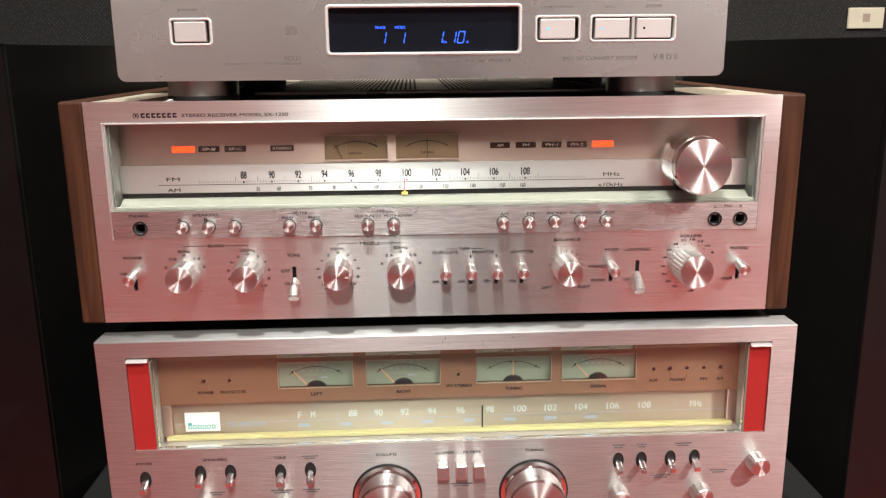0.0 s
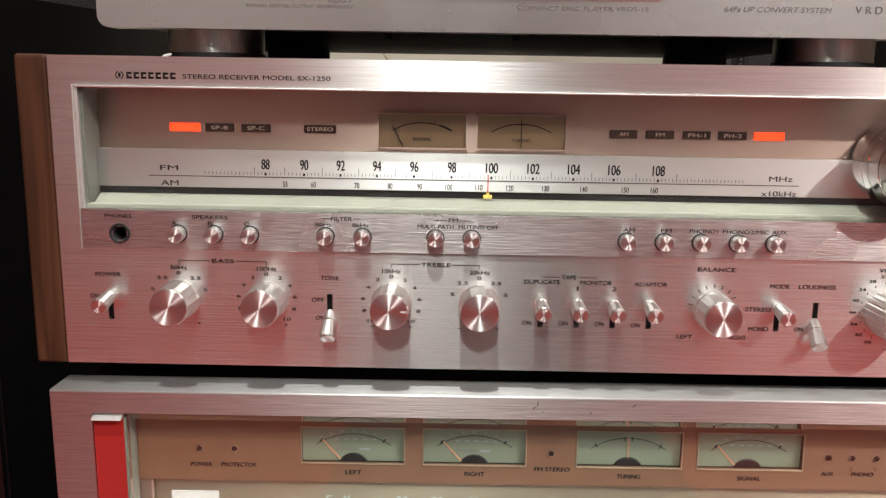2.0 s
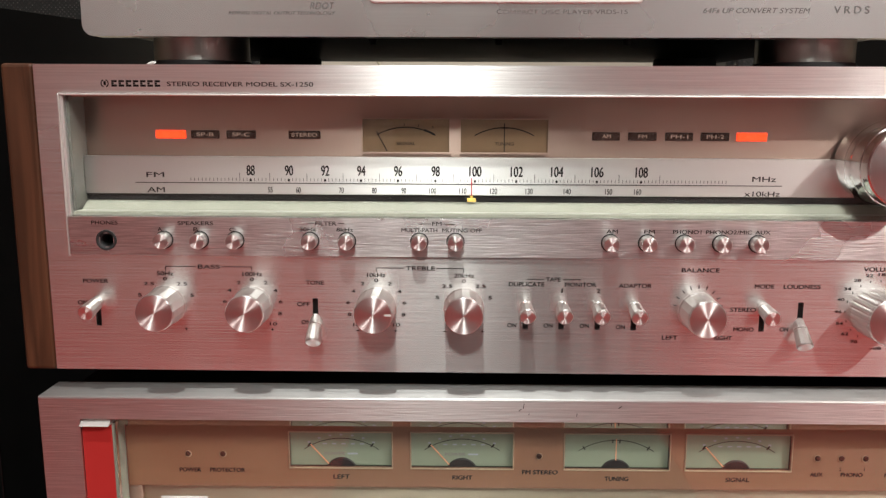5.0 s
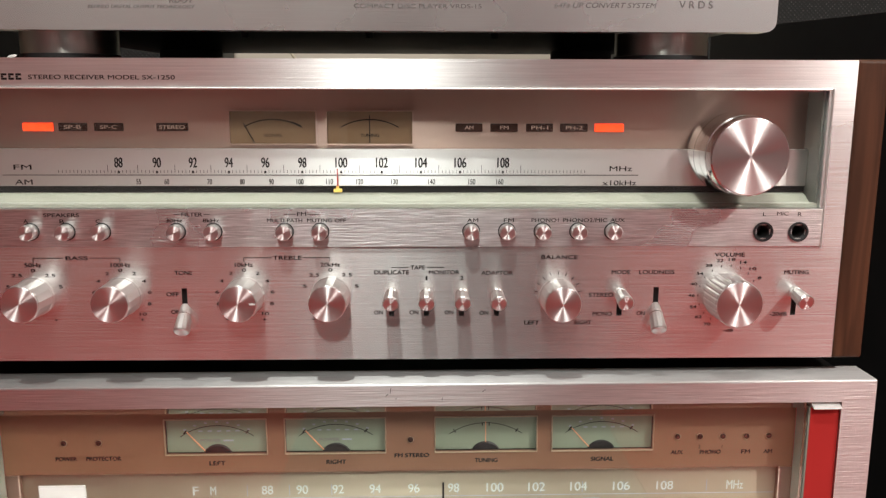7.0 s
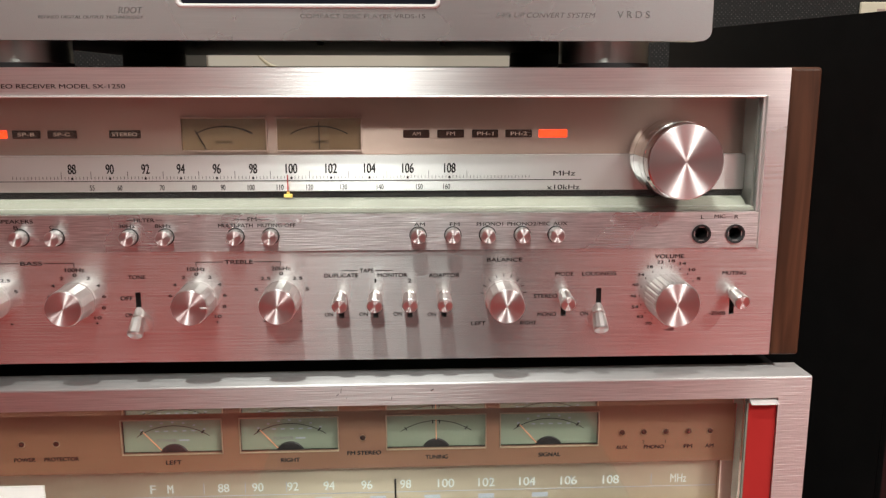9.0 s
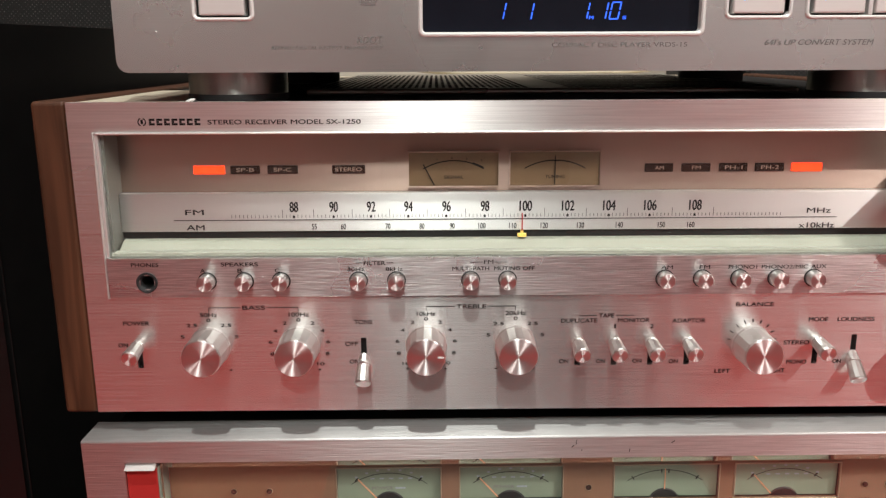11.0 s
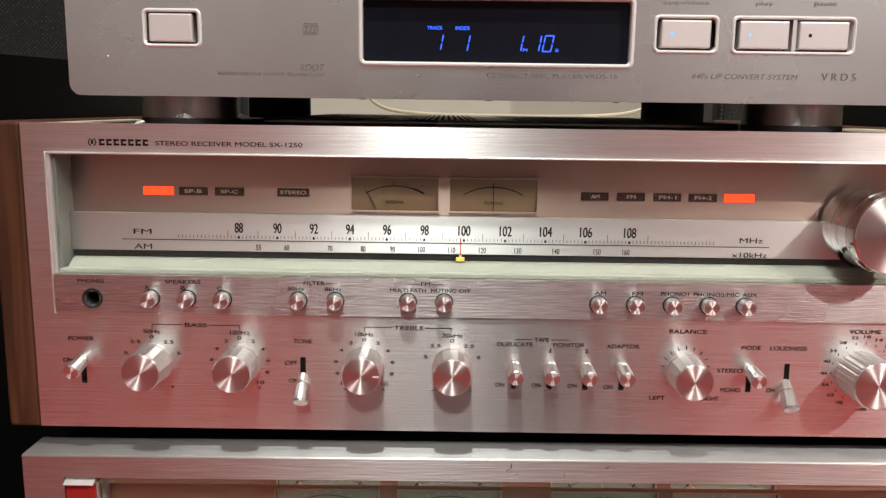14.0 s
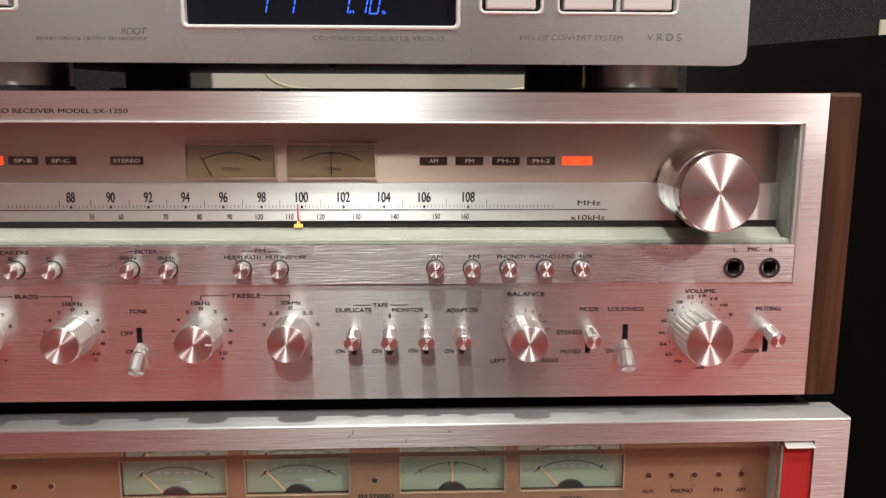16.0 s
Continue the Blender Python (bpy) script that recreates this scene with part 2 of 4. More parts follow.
ACRYLIC.node_tree.nodes["Principled BSDF"].inputs["IOR"].default_value = 1.45
GRILLE = cloth("black_grille_cloth", (0.26, 0.24, 0.22), 0.0035)
BADGE = plain("cream_badge_metal", (0.74, 0.68, 0.52), rough=0.5, metal=0.0)
CARPET = plain("red_carpet", (0.35, 0.031, 0.027), rough=0.95, var=0.22, scale=180, bump=0.5)
GREY_FLOOR = plain("grey_floor", (0.06, 0.055, 0.055), rough=0.7, var=0.1, scale=30)
WALL = plain("grey_wall_paint", (0.58, 0.575, 0.56), rough=0.8, var=0.05, scale=9)
WALL_CREAM = plain("cream_wall_paint", (0.72, 0.66, 0.55), rough=0.8, var=0.05, scale=9)
CABLE = plain("cream_cable_sheath", (0.55, 0.48, 0.34), rough=0.5, var=0.06)
CEIL = plain("white_ceiling_paint", (0.70, 0.69, 0.67), rough=0.85, var=0.04, scale=9)

# ---- shapes ----
ORIGIN = {}


def thing(name, base, label, category, group="", kind=""):
    ob = new(name)
    ob.location = base
    ORIGIN[ob] = Vector(base)
    return tagged(ob, label, category, group, kind)


def part(name, bm, material, parent=None, label="", centre=None, smooth=False):
    """Links a bmesh, given in world places, as one mesh under a thing or part."""
    if centre is None:
        lo = [min(v.co[k] for v in bm.verts) for k in range(3)]
        hi = [max(v.co[k] for v in bm.verts) for k in range(3)]
        centre = [(a + b) / 2 for a, b in zip(lo, hi)]
    centre = Vector(centre)
    bmesh.ops.translate(bm, verts=bm.verts, vec=-centre)
    me = bpy.data.meshes.new(name)
    bm.to_mesh(me)
    bm.free()
    me.materials.append(material)
    if smooth:
        me.polygons.foreach_set("use_smooth", [True] * len(me.polygons))
    ob = new(name, me)
    ob.parent = parent
    ob.location = centre - (ORIGIN[parent] if parent else Vector())
    ORIGIN[ob] = centre
    if label:
        tagged(ob, label)
    return ob


def box(x0, x1, y0, y1, z0, z1, bevel=0.0, seg=2, bm=None):
    own = bm is None
    bm = bm or bmesh.new()
    made = bmesh.ops.create_cube(bm, size=1.0)["verts"]
    for v in made:
        v.co = Vector(((x0 + x1) / 2 + v.co.x * (x1 - x0), (y0 + y1) / 2 + v.co.y * (y1 - y0), (z0 + z1) / 2 + v.co.z * (z1 - z0)))
    if bevel:
        edges = {e for v in made for e in v.link_edges}
        bmesh.ops.bevel(bm, geom=list(edges), offset=bevel, segments=seg, profile=0.5, affect="EDGES")
    return bm


def lathe(x, z, profile, seg=48, turn=0.0):
    """A body turned about an axis along y at (x, z); profile: (radius, y) from back to front."""
    bm = bmesh.new()
    rings = []
    for r, y in profile:
        rings.append([bm.verts.new((x + max(r, 1e-5) * math.cos(turn + 2 * math.pi * k / seg), y, z + max(r, 1e-5) * math.sin(turn + 2 * math.pi * k / seg))) for k in range(seg)])
    for a, b in zip(rings, rings[1:]):
        for k in range(seg):
            bm.faces.new((a[k], b[k], b[(k + 1) % seg], a[(k + 1) % seg]))
    bm.faces.new(list(rings[0]))
    bm.faces.new(list(reversed(rings[-1])))
    bmesh.ops.recalc_face_normals(bm, faces=bm.faces)
    return bm


def upright(x, y, profile, seg=48):
    """A body turned about a vertical axis; profile: (radius, z) from below."""
    bm = lathe(0, 0, profile, seg)
    for v in bm.verts:
        v.co = Vector((x + v.co.x, y - v.co.z, v.co.y))
    bmesh.ops.recalc_face_normals(bm, faces=bm.faces)
    return bm


def holed(x0, x1, z0, z1, holes, y0, y1):
    """A plate from y0 (front) to y1 with rectangular holes (x0, x1, z0, z1), as a grid of cells."""
    xs = sorted({x0, x1, *[h[k] for h in holes for k in (0, 1)]})
    zs = sorted({z0, z1, *[h[k] for h in holes for k in (2, 3)]})
    full = lambda i, j: 0 <= i < len(xs) - 1 and 0 <= j < len(zs) - 1 and not any(h[0] <= (xs[i] + xs[i + 1]) / 2 <= h[1] and h[2] <= (zs[j] + zs[j + 1]) / 2 <= h[3] for h in holes)
    bm, seen = bmesh.new(), {}

    def vert(i, j, y):
        if (i, j, y) not in seen:
            seen[i, j, y] = bm.verts.new((xs[i], y, zs[j]))
        return seen[i, j, y]

    for i in range(len(xs) - 1):
        for j in range(len(zs) - 1):
            if not full(i, j):
                continue
            for y in (y0, y1):
                bm.faces.new([vert(i, j, y), vert(i + 1, j, y), vert(i + 1, j + 1, y), vert(i, j + 1, y)])
            for di, dj, a, b in ((-1, 0, (0, 0), (0, 1)), (1, 0, (1, 0), (1, 1)), (0, -1, (0, 0), (1, 0)), (0, 1, (0, 1), (1, 1))):
                if not full(i + di, j + dj):
                    bm.faces.new([vert(i + a[0], j + a[1], y0), vert(i + b[0], j + b[1], y0), vert(i + b[0], j + b[1], y1), vert(i + a[0], j + a[1], y1)])
    bmesh.ops.recalc_face_normals(bm, faces=bm.faces)
    return bm


def letters(text, x, z, y, parent, height, width=None, material=None, align="C", slant=0.0, name="lettering", bold=0.0, weight=0.045):
    """Printed words, their middle (or left end) at x, z, facing -y."""
    cu = bpy.data.curves.new("words", "FONT")
    cu.body, cu.size, cu.shear, cu.offset = text, 1.0, slant, bold
    tmp = bpy.data.objects.new("words", cu)
    me = bpy.data.meshes.new_from_object(tmp)
    bpy.data.objects.remove(tmp)
    bm = bmesh.new()
    bm.from_mesh(me)
    bpy.data.meshes.remove(me)
    x0, x1 = min(v.co.x for v in bm.verts), max(v.co.x for v in bm.verts)
    z0, z1 = min(v.co.y for v in bm.verts), max(v.co.y for v in bm.verts)
    k = height / (z1 - z0)
    kx = width / (x1 - x0) if width else k
    off = {"C": (x0 + x1) / 2, "L": x0, "R": x1}[align]
    for v in bm.verts:
        v.co = Vector((x + (v.co.x - off) * kx, y, z + (v.co.y - (z0 + z1) / 2) * k))
    if weight:
        # a second strike, a hair to the side and behind, thickens the strokes
        twin = bmesh.ops.duplicate(bm, geom=bm.verts[:] + bm.edges[:] + bm.faces[:])["geom"]
        bmesh.ops.translate(bm, verts=[v for v in twin if isinstance(v, bmesh.types.BMVert)], vec=(height * weight, 0.00004, height * weight * 0.6))
    return part(name, bm, material or INK, parent)


def mark(x0, x1, z0, z1, y, parent, material=None, name="printed_line"):
    return part(name, box(x0, x1, y, y + 0.0002, z0, z1), material or INK, parent)


def ring_print(x, z, r0, r1, y, a0, a1, parent, material=None, name="printed_arc", squash=1.0):
    """A printed arc between the angles a0 and a1, in degrees from the right."""
    bm, n = bmesh.new(), 20
    rows = []
    for k in range(n + 1):
        a = radians(a0 + (a1 - a0) * k / n)
        rows.append([bm.verts.new((x + r * math.cos(a), y, z + r * squash * math.sin(a))) for r in (r0, r1)])
    for p, q in zip(rows, rows[1:]):
        bm.faces.new((p[0], q[0], q[1], p[1]))
    return part(name, bm, material or INK, parent)


def bar(x0, z0, x1, z1, wide, y, parent, material, name="needle"):
    """A thin straight bar between two places on a face."""
    d = Vector((x1 - x0, 0, z1 - z0))
    n = Vector((-d.z, 0, d.x)).normalized() * wide / 2
    bm = bmesh.new()
    a, b = Vector((x0, y, z0)), Vector((x1, y, z1))
    front = [bm.verts.new(p) for p in (a - n, b - n, b + n, a + n)]
    back = [bm.verts.new(v.co + Vector((0, 0.0003, 0))) for v in front]
    bm.faces.new(front)
    bm.faces.new(list(reversed(back)))
    for k in range(4):
        bm.faces.new((front[k], back[k], back[(k + 1) % 4], front[(k + 1) % 4]))
    bmesh.ops.recalc_face_normals(bm, faces=bm.faces)
    return part(name, bm, material, parent)


def knob(name, x, z, r, y_back, y_front, parent, sides=16, label="", ribs=0):
    """A knob: a skirt, a faceted or ribbed body and a turned face."""
    grow = 1.02
    if ribs:
        bm = bmesh.new()
        seg = ribs * 4
        rows = []
        for y, k in ((y_back, grow), (y_back - 0.3 * (y_back - y_front), 1.012), (y_front + 0.001, 1.0), (y_front, 0.96)):
            rows.append([bm.verts.new((x + r * k * (1 - (0.026 if i % 4 == 0 else 0)) * math.cos(2 * math.pi * i / seg), y, z + r * k * (1 - (0.026 if i % 4 == 0 else 0)) * math.sin(2 * math.pi * i / seg))) for i in range(seg)])
        for a, b in zip(rows, rows[1:]):
            for i in range(seg):
                bm.faces.new((a[i], b[i], b[(i + 1) % seg], a[(i + 1) % seg]))
        bm.faces.new(rows[0])
        bm.faces.new(rows[-1])
        bmesh.ops.recalc_face_normals(bm, faces=bm.faces)
    else:
        bm = lathe(x, z, [(r * 1.07, y_back), (r * 1.07, y_back - 0.0018), (r * 1.03, y_back - 0.0025), (r, y_front + 0.0008), (r * 0.96, y_front)], sides, 0.1)
    body = part(name, bm, KNOB, parent, label)
    face = lathe(x, z, [(r * 0.955, y_front + 0.0004), (r * 0.955, y_front - 0.0004), (r * 0.93, y_front - 0.0006), (0.0003, y_front - 0.0005)], 64)
    part("knob_face", face, SPUN, body, centre=(x, y_front, z), smooth=False)
    return body


def lever(x, z, parent, length=0.0160, down=9.0):
    """A small twelve-sided lever on a round collar, widening outwards to a flat turned end."""
    tip = Matrix.Translation((x, 0.0, z)) @ Matrix.Rotation(radians(down), 4, "X")

    def turned(profile, seg, turn):
        bm = lathe(0.0, 0.0, profile, seg, turn)
        bmesh.ops.transform(bm, matrix=tip, verts=bm.verts)
        return bm

    ob = part("lever", turned([(0.0030, 0.003), (0.0034, -0.0030), (0.0037, -0.0038), (0.0045, -length + 0.0006), (0.0041, -length)], 12, math.pi / 12), LEVER, parent, "small faceted metal lever")
    part("collar", turned([(0.0030, -0.0010), (0.0034, -0.0014), (0.0038, -0.0030), (0.0035, -0.0033)], 20, 0.0), LEVER, ob)
    end = tip @ Vector((0, -length, 0))
    part("lever_face", turned([(0.0038, -length + 0.0004), (0.0038, -length - 0.0002), (0.0003, -length - 0.0002)], 32, 0.0), SPUN, ob, centre=end)
    return ob

# ---- the room ----
def slab(name, x0, x1, y0, y1, z0, z1, material, label, category):
    return tagged(part(name, box(x0, x1, y0, y1, z0, z1), material), label, category, kind="structure")


slab("floor", -2.8, 2.8, -3.6, 1.0, -0.1, -0.008, GREY_FLOOR, "dark grey floor", "floor")
# Carpet is inferred from red reflections; its middle gap is added to grey them.
for x0, x1 in ((-2.8, -0.34), (0.56, 2.8)):
    slab("carpet", x0, x1, -3.5, 0.9, -0.008, 0.0, CARPET, "deep red carpet on the floor", "carpet")
    # Unseen red panel, added only for the metal to reflect.
    slab("reflection_panel", x0, x1, -3.5, -3.47, 0.0, 0.20, CARPET, "unseen deep red panel added for the metal to reflect", "wall panel")
slab("carpet", -0.34, 0.56, -0.82, 0.9, -0.008, 0.0, CARPET, "deep red carpet in front of the stand", "carpet")
slab("ceiling", -2.8, 2.8, -3.6, 1.0, 2.5, 2.6, CEIL, "plain white painted ceiling", "ceiling")
slab("wall_north", -2.8, 2.8, 0.9, 1.0, 0.0, 2.5, WALL_CREAM, "cream painted wall behind the stack", "wall")
slab("wall_south", -2.8, 2.8, -3.6, -3.5, 0.0, 2.5, WALL, "plain grey painted wall", "wall")
# Unseen dark panel, added so the middle of the metal reflects dark grey.
slab("reflection_panel", -0.34, 0.56, -3.5, -3.465, 0.0, 0.95, GREY_FLOOR, "unseen dark grey panel added to darken the metal's reflections", "wall panel")
slab("wall_west", -2.9, -2.8, -3.6, 1.0, 0.0, 2.5, WALL, "plain grey painted wall", "wall")
slab("wall_east", 2.8, 2.9, -3.6, 1.0, 0.0, 2.5, WALL, "plain grey painted wall", "wall")


def cabinet(name, corner, turn, side):
    """A tall black cabinet; its inner front edge stands at corner."""
    ob = thing(name, (*corner, 0), "tall glossy black cabinet beside the receivers", "cabinet", "black cabinets")
    w, d, h = 0.46, 0.30, 1.012
    for nm, b in (("carcass", box(0, side * w, 0.0056, d, 0.0, h)), ("front_panel", box(0, side * w, 0.0, 0.0055, 0.0, h, 0.0012))):
        bmesh.ops.recalc_face_normals(b, faces=b.faces)
        bmesh.ops.rotate(b, verts=b.verts, cent=(0, 0, 0), matrix=Matrix.Rotation(radians(turn), 3, "Z"))
        bmesh.ops.translate(b, verts=b.verts, vec=(*corner, 0))
        part(nm, b, GLOSS, ob)
    return ob


cabinet("black_cabinet", (-0.357, 0.09), -13, -1)
cabinet("black_cabinet", (0.402, 0.10), 18, 1)


def speaker(x0, x1, badge):
    ob = thing("loudspeaker", ((x0 + x1) / 2, 0.72, 0), "large black loudspeaker with a woven cloth grille", "loudspeaker", "loudspeakers")
    part("box", box(x0, x1, 0.565, 0.88, 0.0, 1.75, 0.004), BLACK, ob)
    part("grille", box(x0 + 0.006, x1 - 0.006, 0.545, 0.564, 0.30, 1.73, 0.006), GRILLE, ob, "black woven grille cloth")
    if badge:
        b = part("badge", box(badge[0], badge[1], 0.5405, 0.5445, badge[2], badge[3], 0.001), BADGE, ob, "cream metal badge")
        part("badge_mark", box((badge[0] * 0.6 + badge[1] * 0.4), (badge[0] * 0.4 + badge[1] * 0.6), 0.540, 0.5404, badge[2] + 0.009, badge[3] - 0.008), PALE_INK, b)
    return ob


speaker(-1.0, -0.275, None)
speaker(0.285, 1.0, (0.588, 0.638, 1.029, 1.057))

stand = thing("equipment_stand", (0, 0.2, 0), "low black equipment stand under the receivers", "stand")
part("top", box(-0.34, 0.36, -0.02, 0.50, 0.565, 0.5940, 0.003), BLACK, stand)
for sx in (-0.33, 0.31):
    part("side", box(sx, sx + 0.04, -0.01, 0.49, 0.0, 0.5645, 0.002), BLACK, stand)

# ---- the upper receiver ----
rc = thing("stereo_receiver", (0, 0.2, 0.789), "silver vintage receiver with walnut sides and a lit dial", "receiver", "stacked receivers")
part("faceplate", holed(-0.2605, 0.2605, 0.800, 0.969, [(-0.2473, 0.2473, 0.866, 0.9538)] + [(x - 0.0015, x + 0.0015, 0.8255, 0.8422) for x in (-0.2345, -0.1125, 0.0043, 0.0242, 0.0442, 0.0642, 0.1347, 0.1555, 0.2355)], 0.0, 0.004), ALU, rc, "brushed aluminium faceplate")
part("chassis", box(-0.2585, 0.2585, 0.024, 0.48, 0.803, 0.962), BLACK, rc)
for s in (-1, 1):
    part("side_panel", box(min(s * 0.2612, s * 0.279), max(s * 0.2612, s * 0.279), 0.001, 0.49, 0.799, 0.9695, 0.002, 3), WOOD, rc, "walnut veneered side panel")
    part("top_edge", box(min(s * 0.2608, s * 0.205), max(s * 0.2608, s * 0.205), 0.0045, 0.15, 0.9625, 0.9685, 0.001), WOOD_TOP_LIT, rc, "walnut top rail with bright overhead light put into its colour")
    part("top_rear", box(min(s * 0.2608, s * 0.205), max(s * 0.2608, s * 0.205), 0.1505, 0.49, 0.9625, 0.9670, 0.001), BLACK, rc)
part("rear_edge", box(-0.2048, 0.2048, 0.452, 0.49, 0.9625, 0.9685, 0.001), WOOD_TOP_LIT, rc)
for fx in (-0.2, 0.2):
    for fy in (0.06, 0.38):
        part("foot", upright(fx, fy, [(0.016, 0.7893), (0.018, 0.802)], 24), RUBBER, rc)
part("top_cover", box(-0.2045, 0.2045, 0.0045, 0.4515, 0.9625, 0.9675), BLACK, rc, "black metal top cover")
part("vent_cover", box(-0.152, 0.152, 0.09, 0.445, 0.9676, 0.9715, 0.0015), VENT, rc, "raised grey metal vent cover")


def vent(x0, x1):
    """Rows of dark strips on the cover, painted shade of its narrow slots."""
    bm = bmesh.new()
    pitch = 0.0043
    for y0 in (0.100, 0.158, 0.216, 0.274, 0.332):
        for k in range(int((x1 - x0) / pitch)):
            x = x0 + k * pitch
            box(x, x + 0.0021, y0, y0 + 0.050, 0.9714, 0.97165, bm=bm)
    tagged(part("vent_slot_shade", bm, INK, rc, "narrow dark strips painted as the shade in vent slots"), kind="stuff")


vent(-0.146, -0.012)
vent(0.012, 0.146)

# window of the dial: raised frame, glass, walls and panels set back behind it
def rim(x0, x1, z0, z1, w, y0, y1, parent, material, name="window_frame", round_to=0.0008):
    """A raised frame with rounded corners and a softened front edge."""
    bm, loops = bmesh.new(), []
    soft = min(0.0007, w * 0.35)
    for inset, y in ((w, y1), (w, y0 + soft), (w - soft, y0), (soft, y0), (0.0, y0 + soft), (0.0, y1)):
        r = max(0.0002, round_to - inset * 0.6)
        loop = []
        for cx, cz, a0 in ((x1 - inset - r, z1 - inset - r, 0), (x0 + inset + r, z1 - inset - r, 90), (x0 + inset + r, z0 + inset + r, 180), (x1 - inset - r, z0 + inset + r, 270)):
            for k in range(6):
                a = radians(a0 + 18 * k)
                loop.append(bm.verts.new((cx + r * math.cos(a), y, cz + r * math.sin(a))))
        loops.append(loop)
    n = len(loops[0])
    for a, b in zip(loops, loops[1:] + loops[:1]):
        for k in range(n):
            bm.faces.new((a[k], a[(k + 1) % n], b[(k + 1) % n], b[k]))
    bmesh.ops.recalc_face_normals(bm, faces=bm.faces)
    return part(name, bm, material, parent)


part("window_frame", box(-0.2468, 0.2468, -0.0014, 0.0039, 0.9526, 0.9537, 0.0004), SATIN, rc, "thin metal edge over the window")
for s in (-1, 1):
    part("window_frame", box(min(s * 0.2474, s * 0.2482), max(s * 0.2474, s * 0.2482), -0.0016, 0.0010, 0.8652, 0.9537, 0.0003), SATIN, rc)
    part("window_frame", box(min(s * 0.2456, s * 0.2472), max(s * 0.2456, s * 0.2472), -0.0003, 0.0039, 0.8877, 0.9525, 0.0003), SATIN, rc)
strip = part("button_strip", holed(-0.2470, 0.2470, 0.8663, 0.8875, [(x - 0.0037, x + 0.0037, 0.8708, 0.8782) for x in (-0.2265, 0.2140, 0.2340)], -0.0016, 0.006), ALU_STRIP, rc, "coarse brushed aluminium strip")
wb = 0.021
part("upper_panel", box(-0.2450, 0.2450, wb, wb + 0.002, 0.9195, 0.9525), BACK_ALU, rc, "champagne metal panel")
part("scale_panel", box(-0.2435, 0.2435, 0.0150, 0.0205, 0.8985, 0.9195, 0.0004), SCALE, rc, "white dial scale")
part("scale_groove", box(-0.2435, 0.2435, 0.0170, 0.0205, 0.8950, 0.8984), BLACK, rc)
def extruded(x0, x1, pts):
    """A bar along x with the given (y, z) outline."""
    bm = bmesh.new()
    ends = [[bm.verts.new((x, y, z)) for y, z in pts] for x in (x0, x1)]
    bm.faces.new(ends[0]), bm.faces.new(list(reversed(ends[1])))
    n = len(pts)
    for k in range(n):
        bm.faces.new((ends[0][k], ends[1][k], ends[1][(k + 1) % n], ends[0][(k + 1) % n]))
    bmesh.ops.recalc_face_normals(bm, faces=bm.faces)
    return bm


part("sill", extruded(-0.2424, 0.2424, [(0.0165, 0.8946), (0.0130, 0.8940), (0.0064, 0.8903), (0.0064, 0.8879), (0.0165, 0.8879)]), CREAM, rc, "cream sill under the dial")
part("sill_front", extruded(-0.2454, 0.2454, [(0.0060, 0.8904), (0.0026, 0.8904), (0.0018, 0.8898), (0.0018, 0.8877), (0.0060, 0.8877)]), CREAM, rc)
for s in (-1, 1):
    part("window_cheek", box(min(s * 0.2436, s * 0.2452), max(s * 0.2436, s * 0.2452), 0.0022, 0.0208, 0.8878, 0.9525), CHEEK, rc)
part("window_head", box(-0.2434, 0.2434, 0.0042, 0.0208, 0.9518, 0.9526), BACK_ALU, rc)
# glass with a round opening for the tuning knob
g = bmesh.new()
kx, kz, kr, seg = 0.1965, 0.9180, 0.0235, 48
for y in (0.0012, 0.0026):
    xs, zs = (-0.2449, 0.2449), (0.8892, 0.9520)
    outer = [g.verts.new((x, y, z)) for x, z in ((xs[0], zs[0]), (xs[1], zs[0]), (xs[1], zs[1]), (xs[0], zs[1]))]
    inner = [g.verts.new((kx + kr * math.cos(2 * math.pi * k / seg), y, kz + kr * math.sin(2 * math.pi * k / seg))) for k in range(seg)]
    es = [g.edges.new((l[k], l[(k + 1) % len(l)])) for l in (outer, inner) for k in range(len(l))]
    bmesh.ops.triangle_fill(g, edges=es, use_beauty=True)
    if y < 0.002:
        first = (outer, inner)
for l0, l1 in zip(first, (outer, inner)):
    for k in range(len(l0)):
        g.faces.new((l0[k], l0[(k + 1) % len(l0)], l1[(k + 1) % len(l0)], l1[k]))
bmesh.ops.recalc_face_normals(g, faces=g.faces)
pane = part("window_glass", g, GLASS, rc, "clear glass pane")
pane.visible_shadow = False

# indicator lamps
for x0, x1, word, lit in ((-0.204, -0.187, "SP-A", 1), (-0.184, -0.168, "SP-B", 0), (-0.164, -0.1475, "SP-C", 0), (-0.129, -0.111, "STEREO", 0), (0.041, 0.0565, "AM", 0), (0.061, 0.0768, "FM", 0), (0.0815, 0.097, "PH-1", 0), (0.1012, 0.117, "PH-2", 0), (0.121, 0.1378, "AUX", 1)):
    l = part("indicator_lamp", box(x0, x1, wb - 0.0008, wb + 0.001, 0.9292, 0.9338, 0.0004), LAMP_ON if lit else LAMP_OFF, rc, "lit red indicator lamp" if lit else "unlit dark indicator lamp")
    letters(word, (x0 + x1) / 2, 0.9315, wb - 0.0010, l, 0.0020, 0.0024 * len(word), LAMP_WORD if lit else PALE_INK)

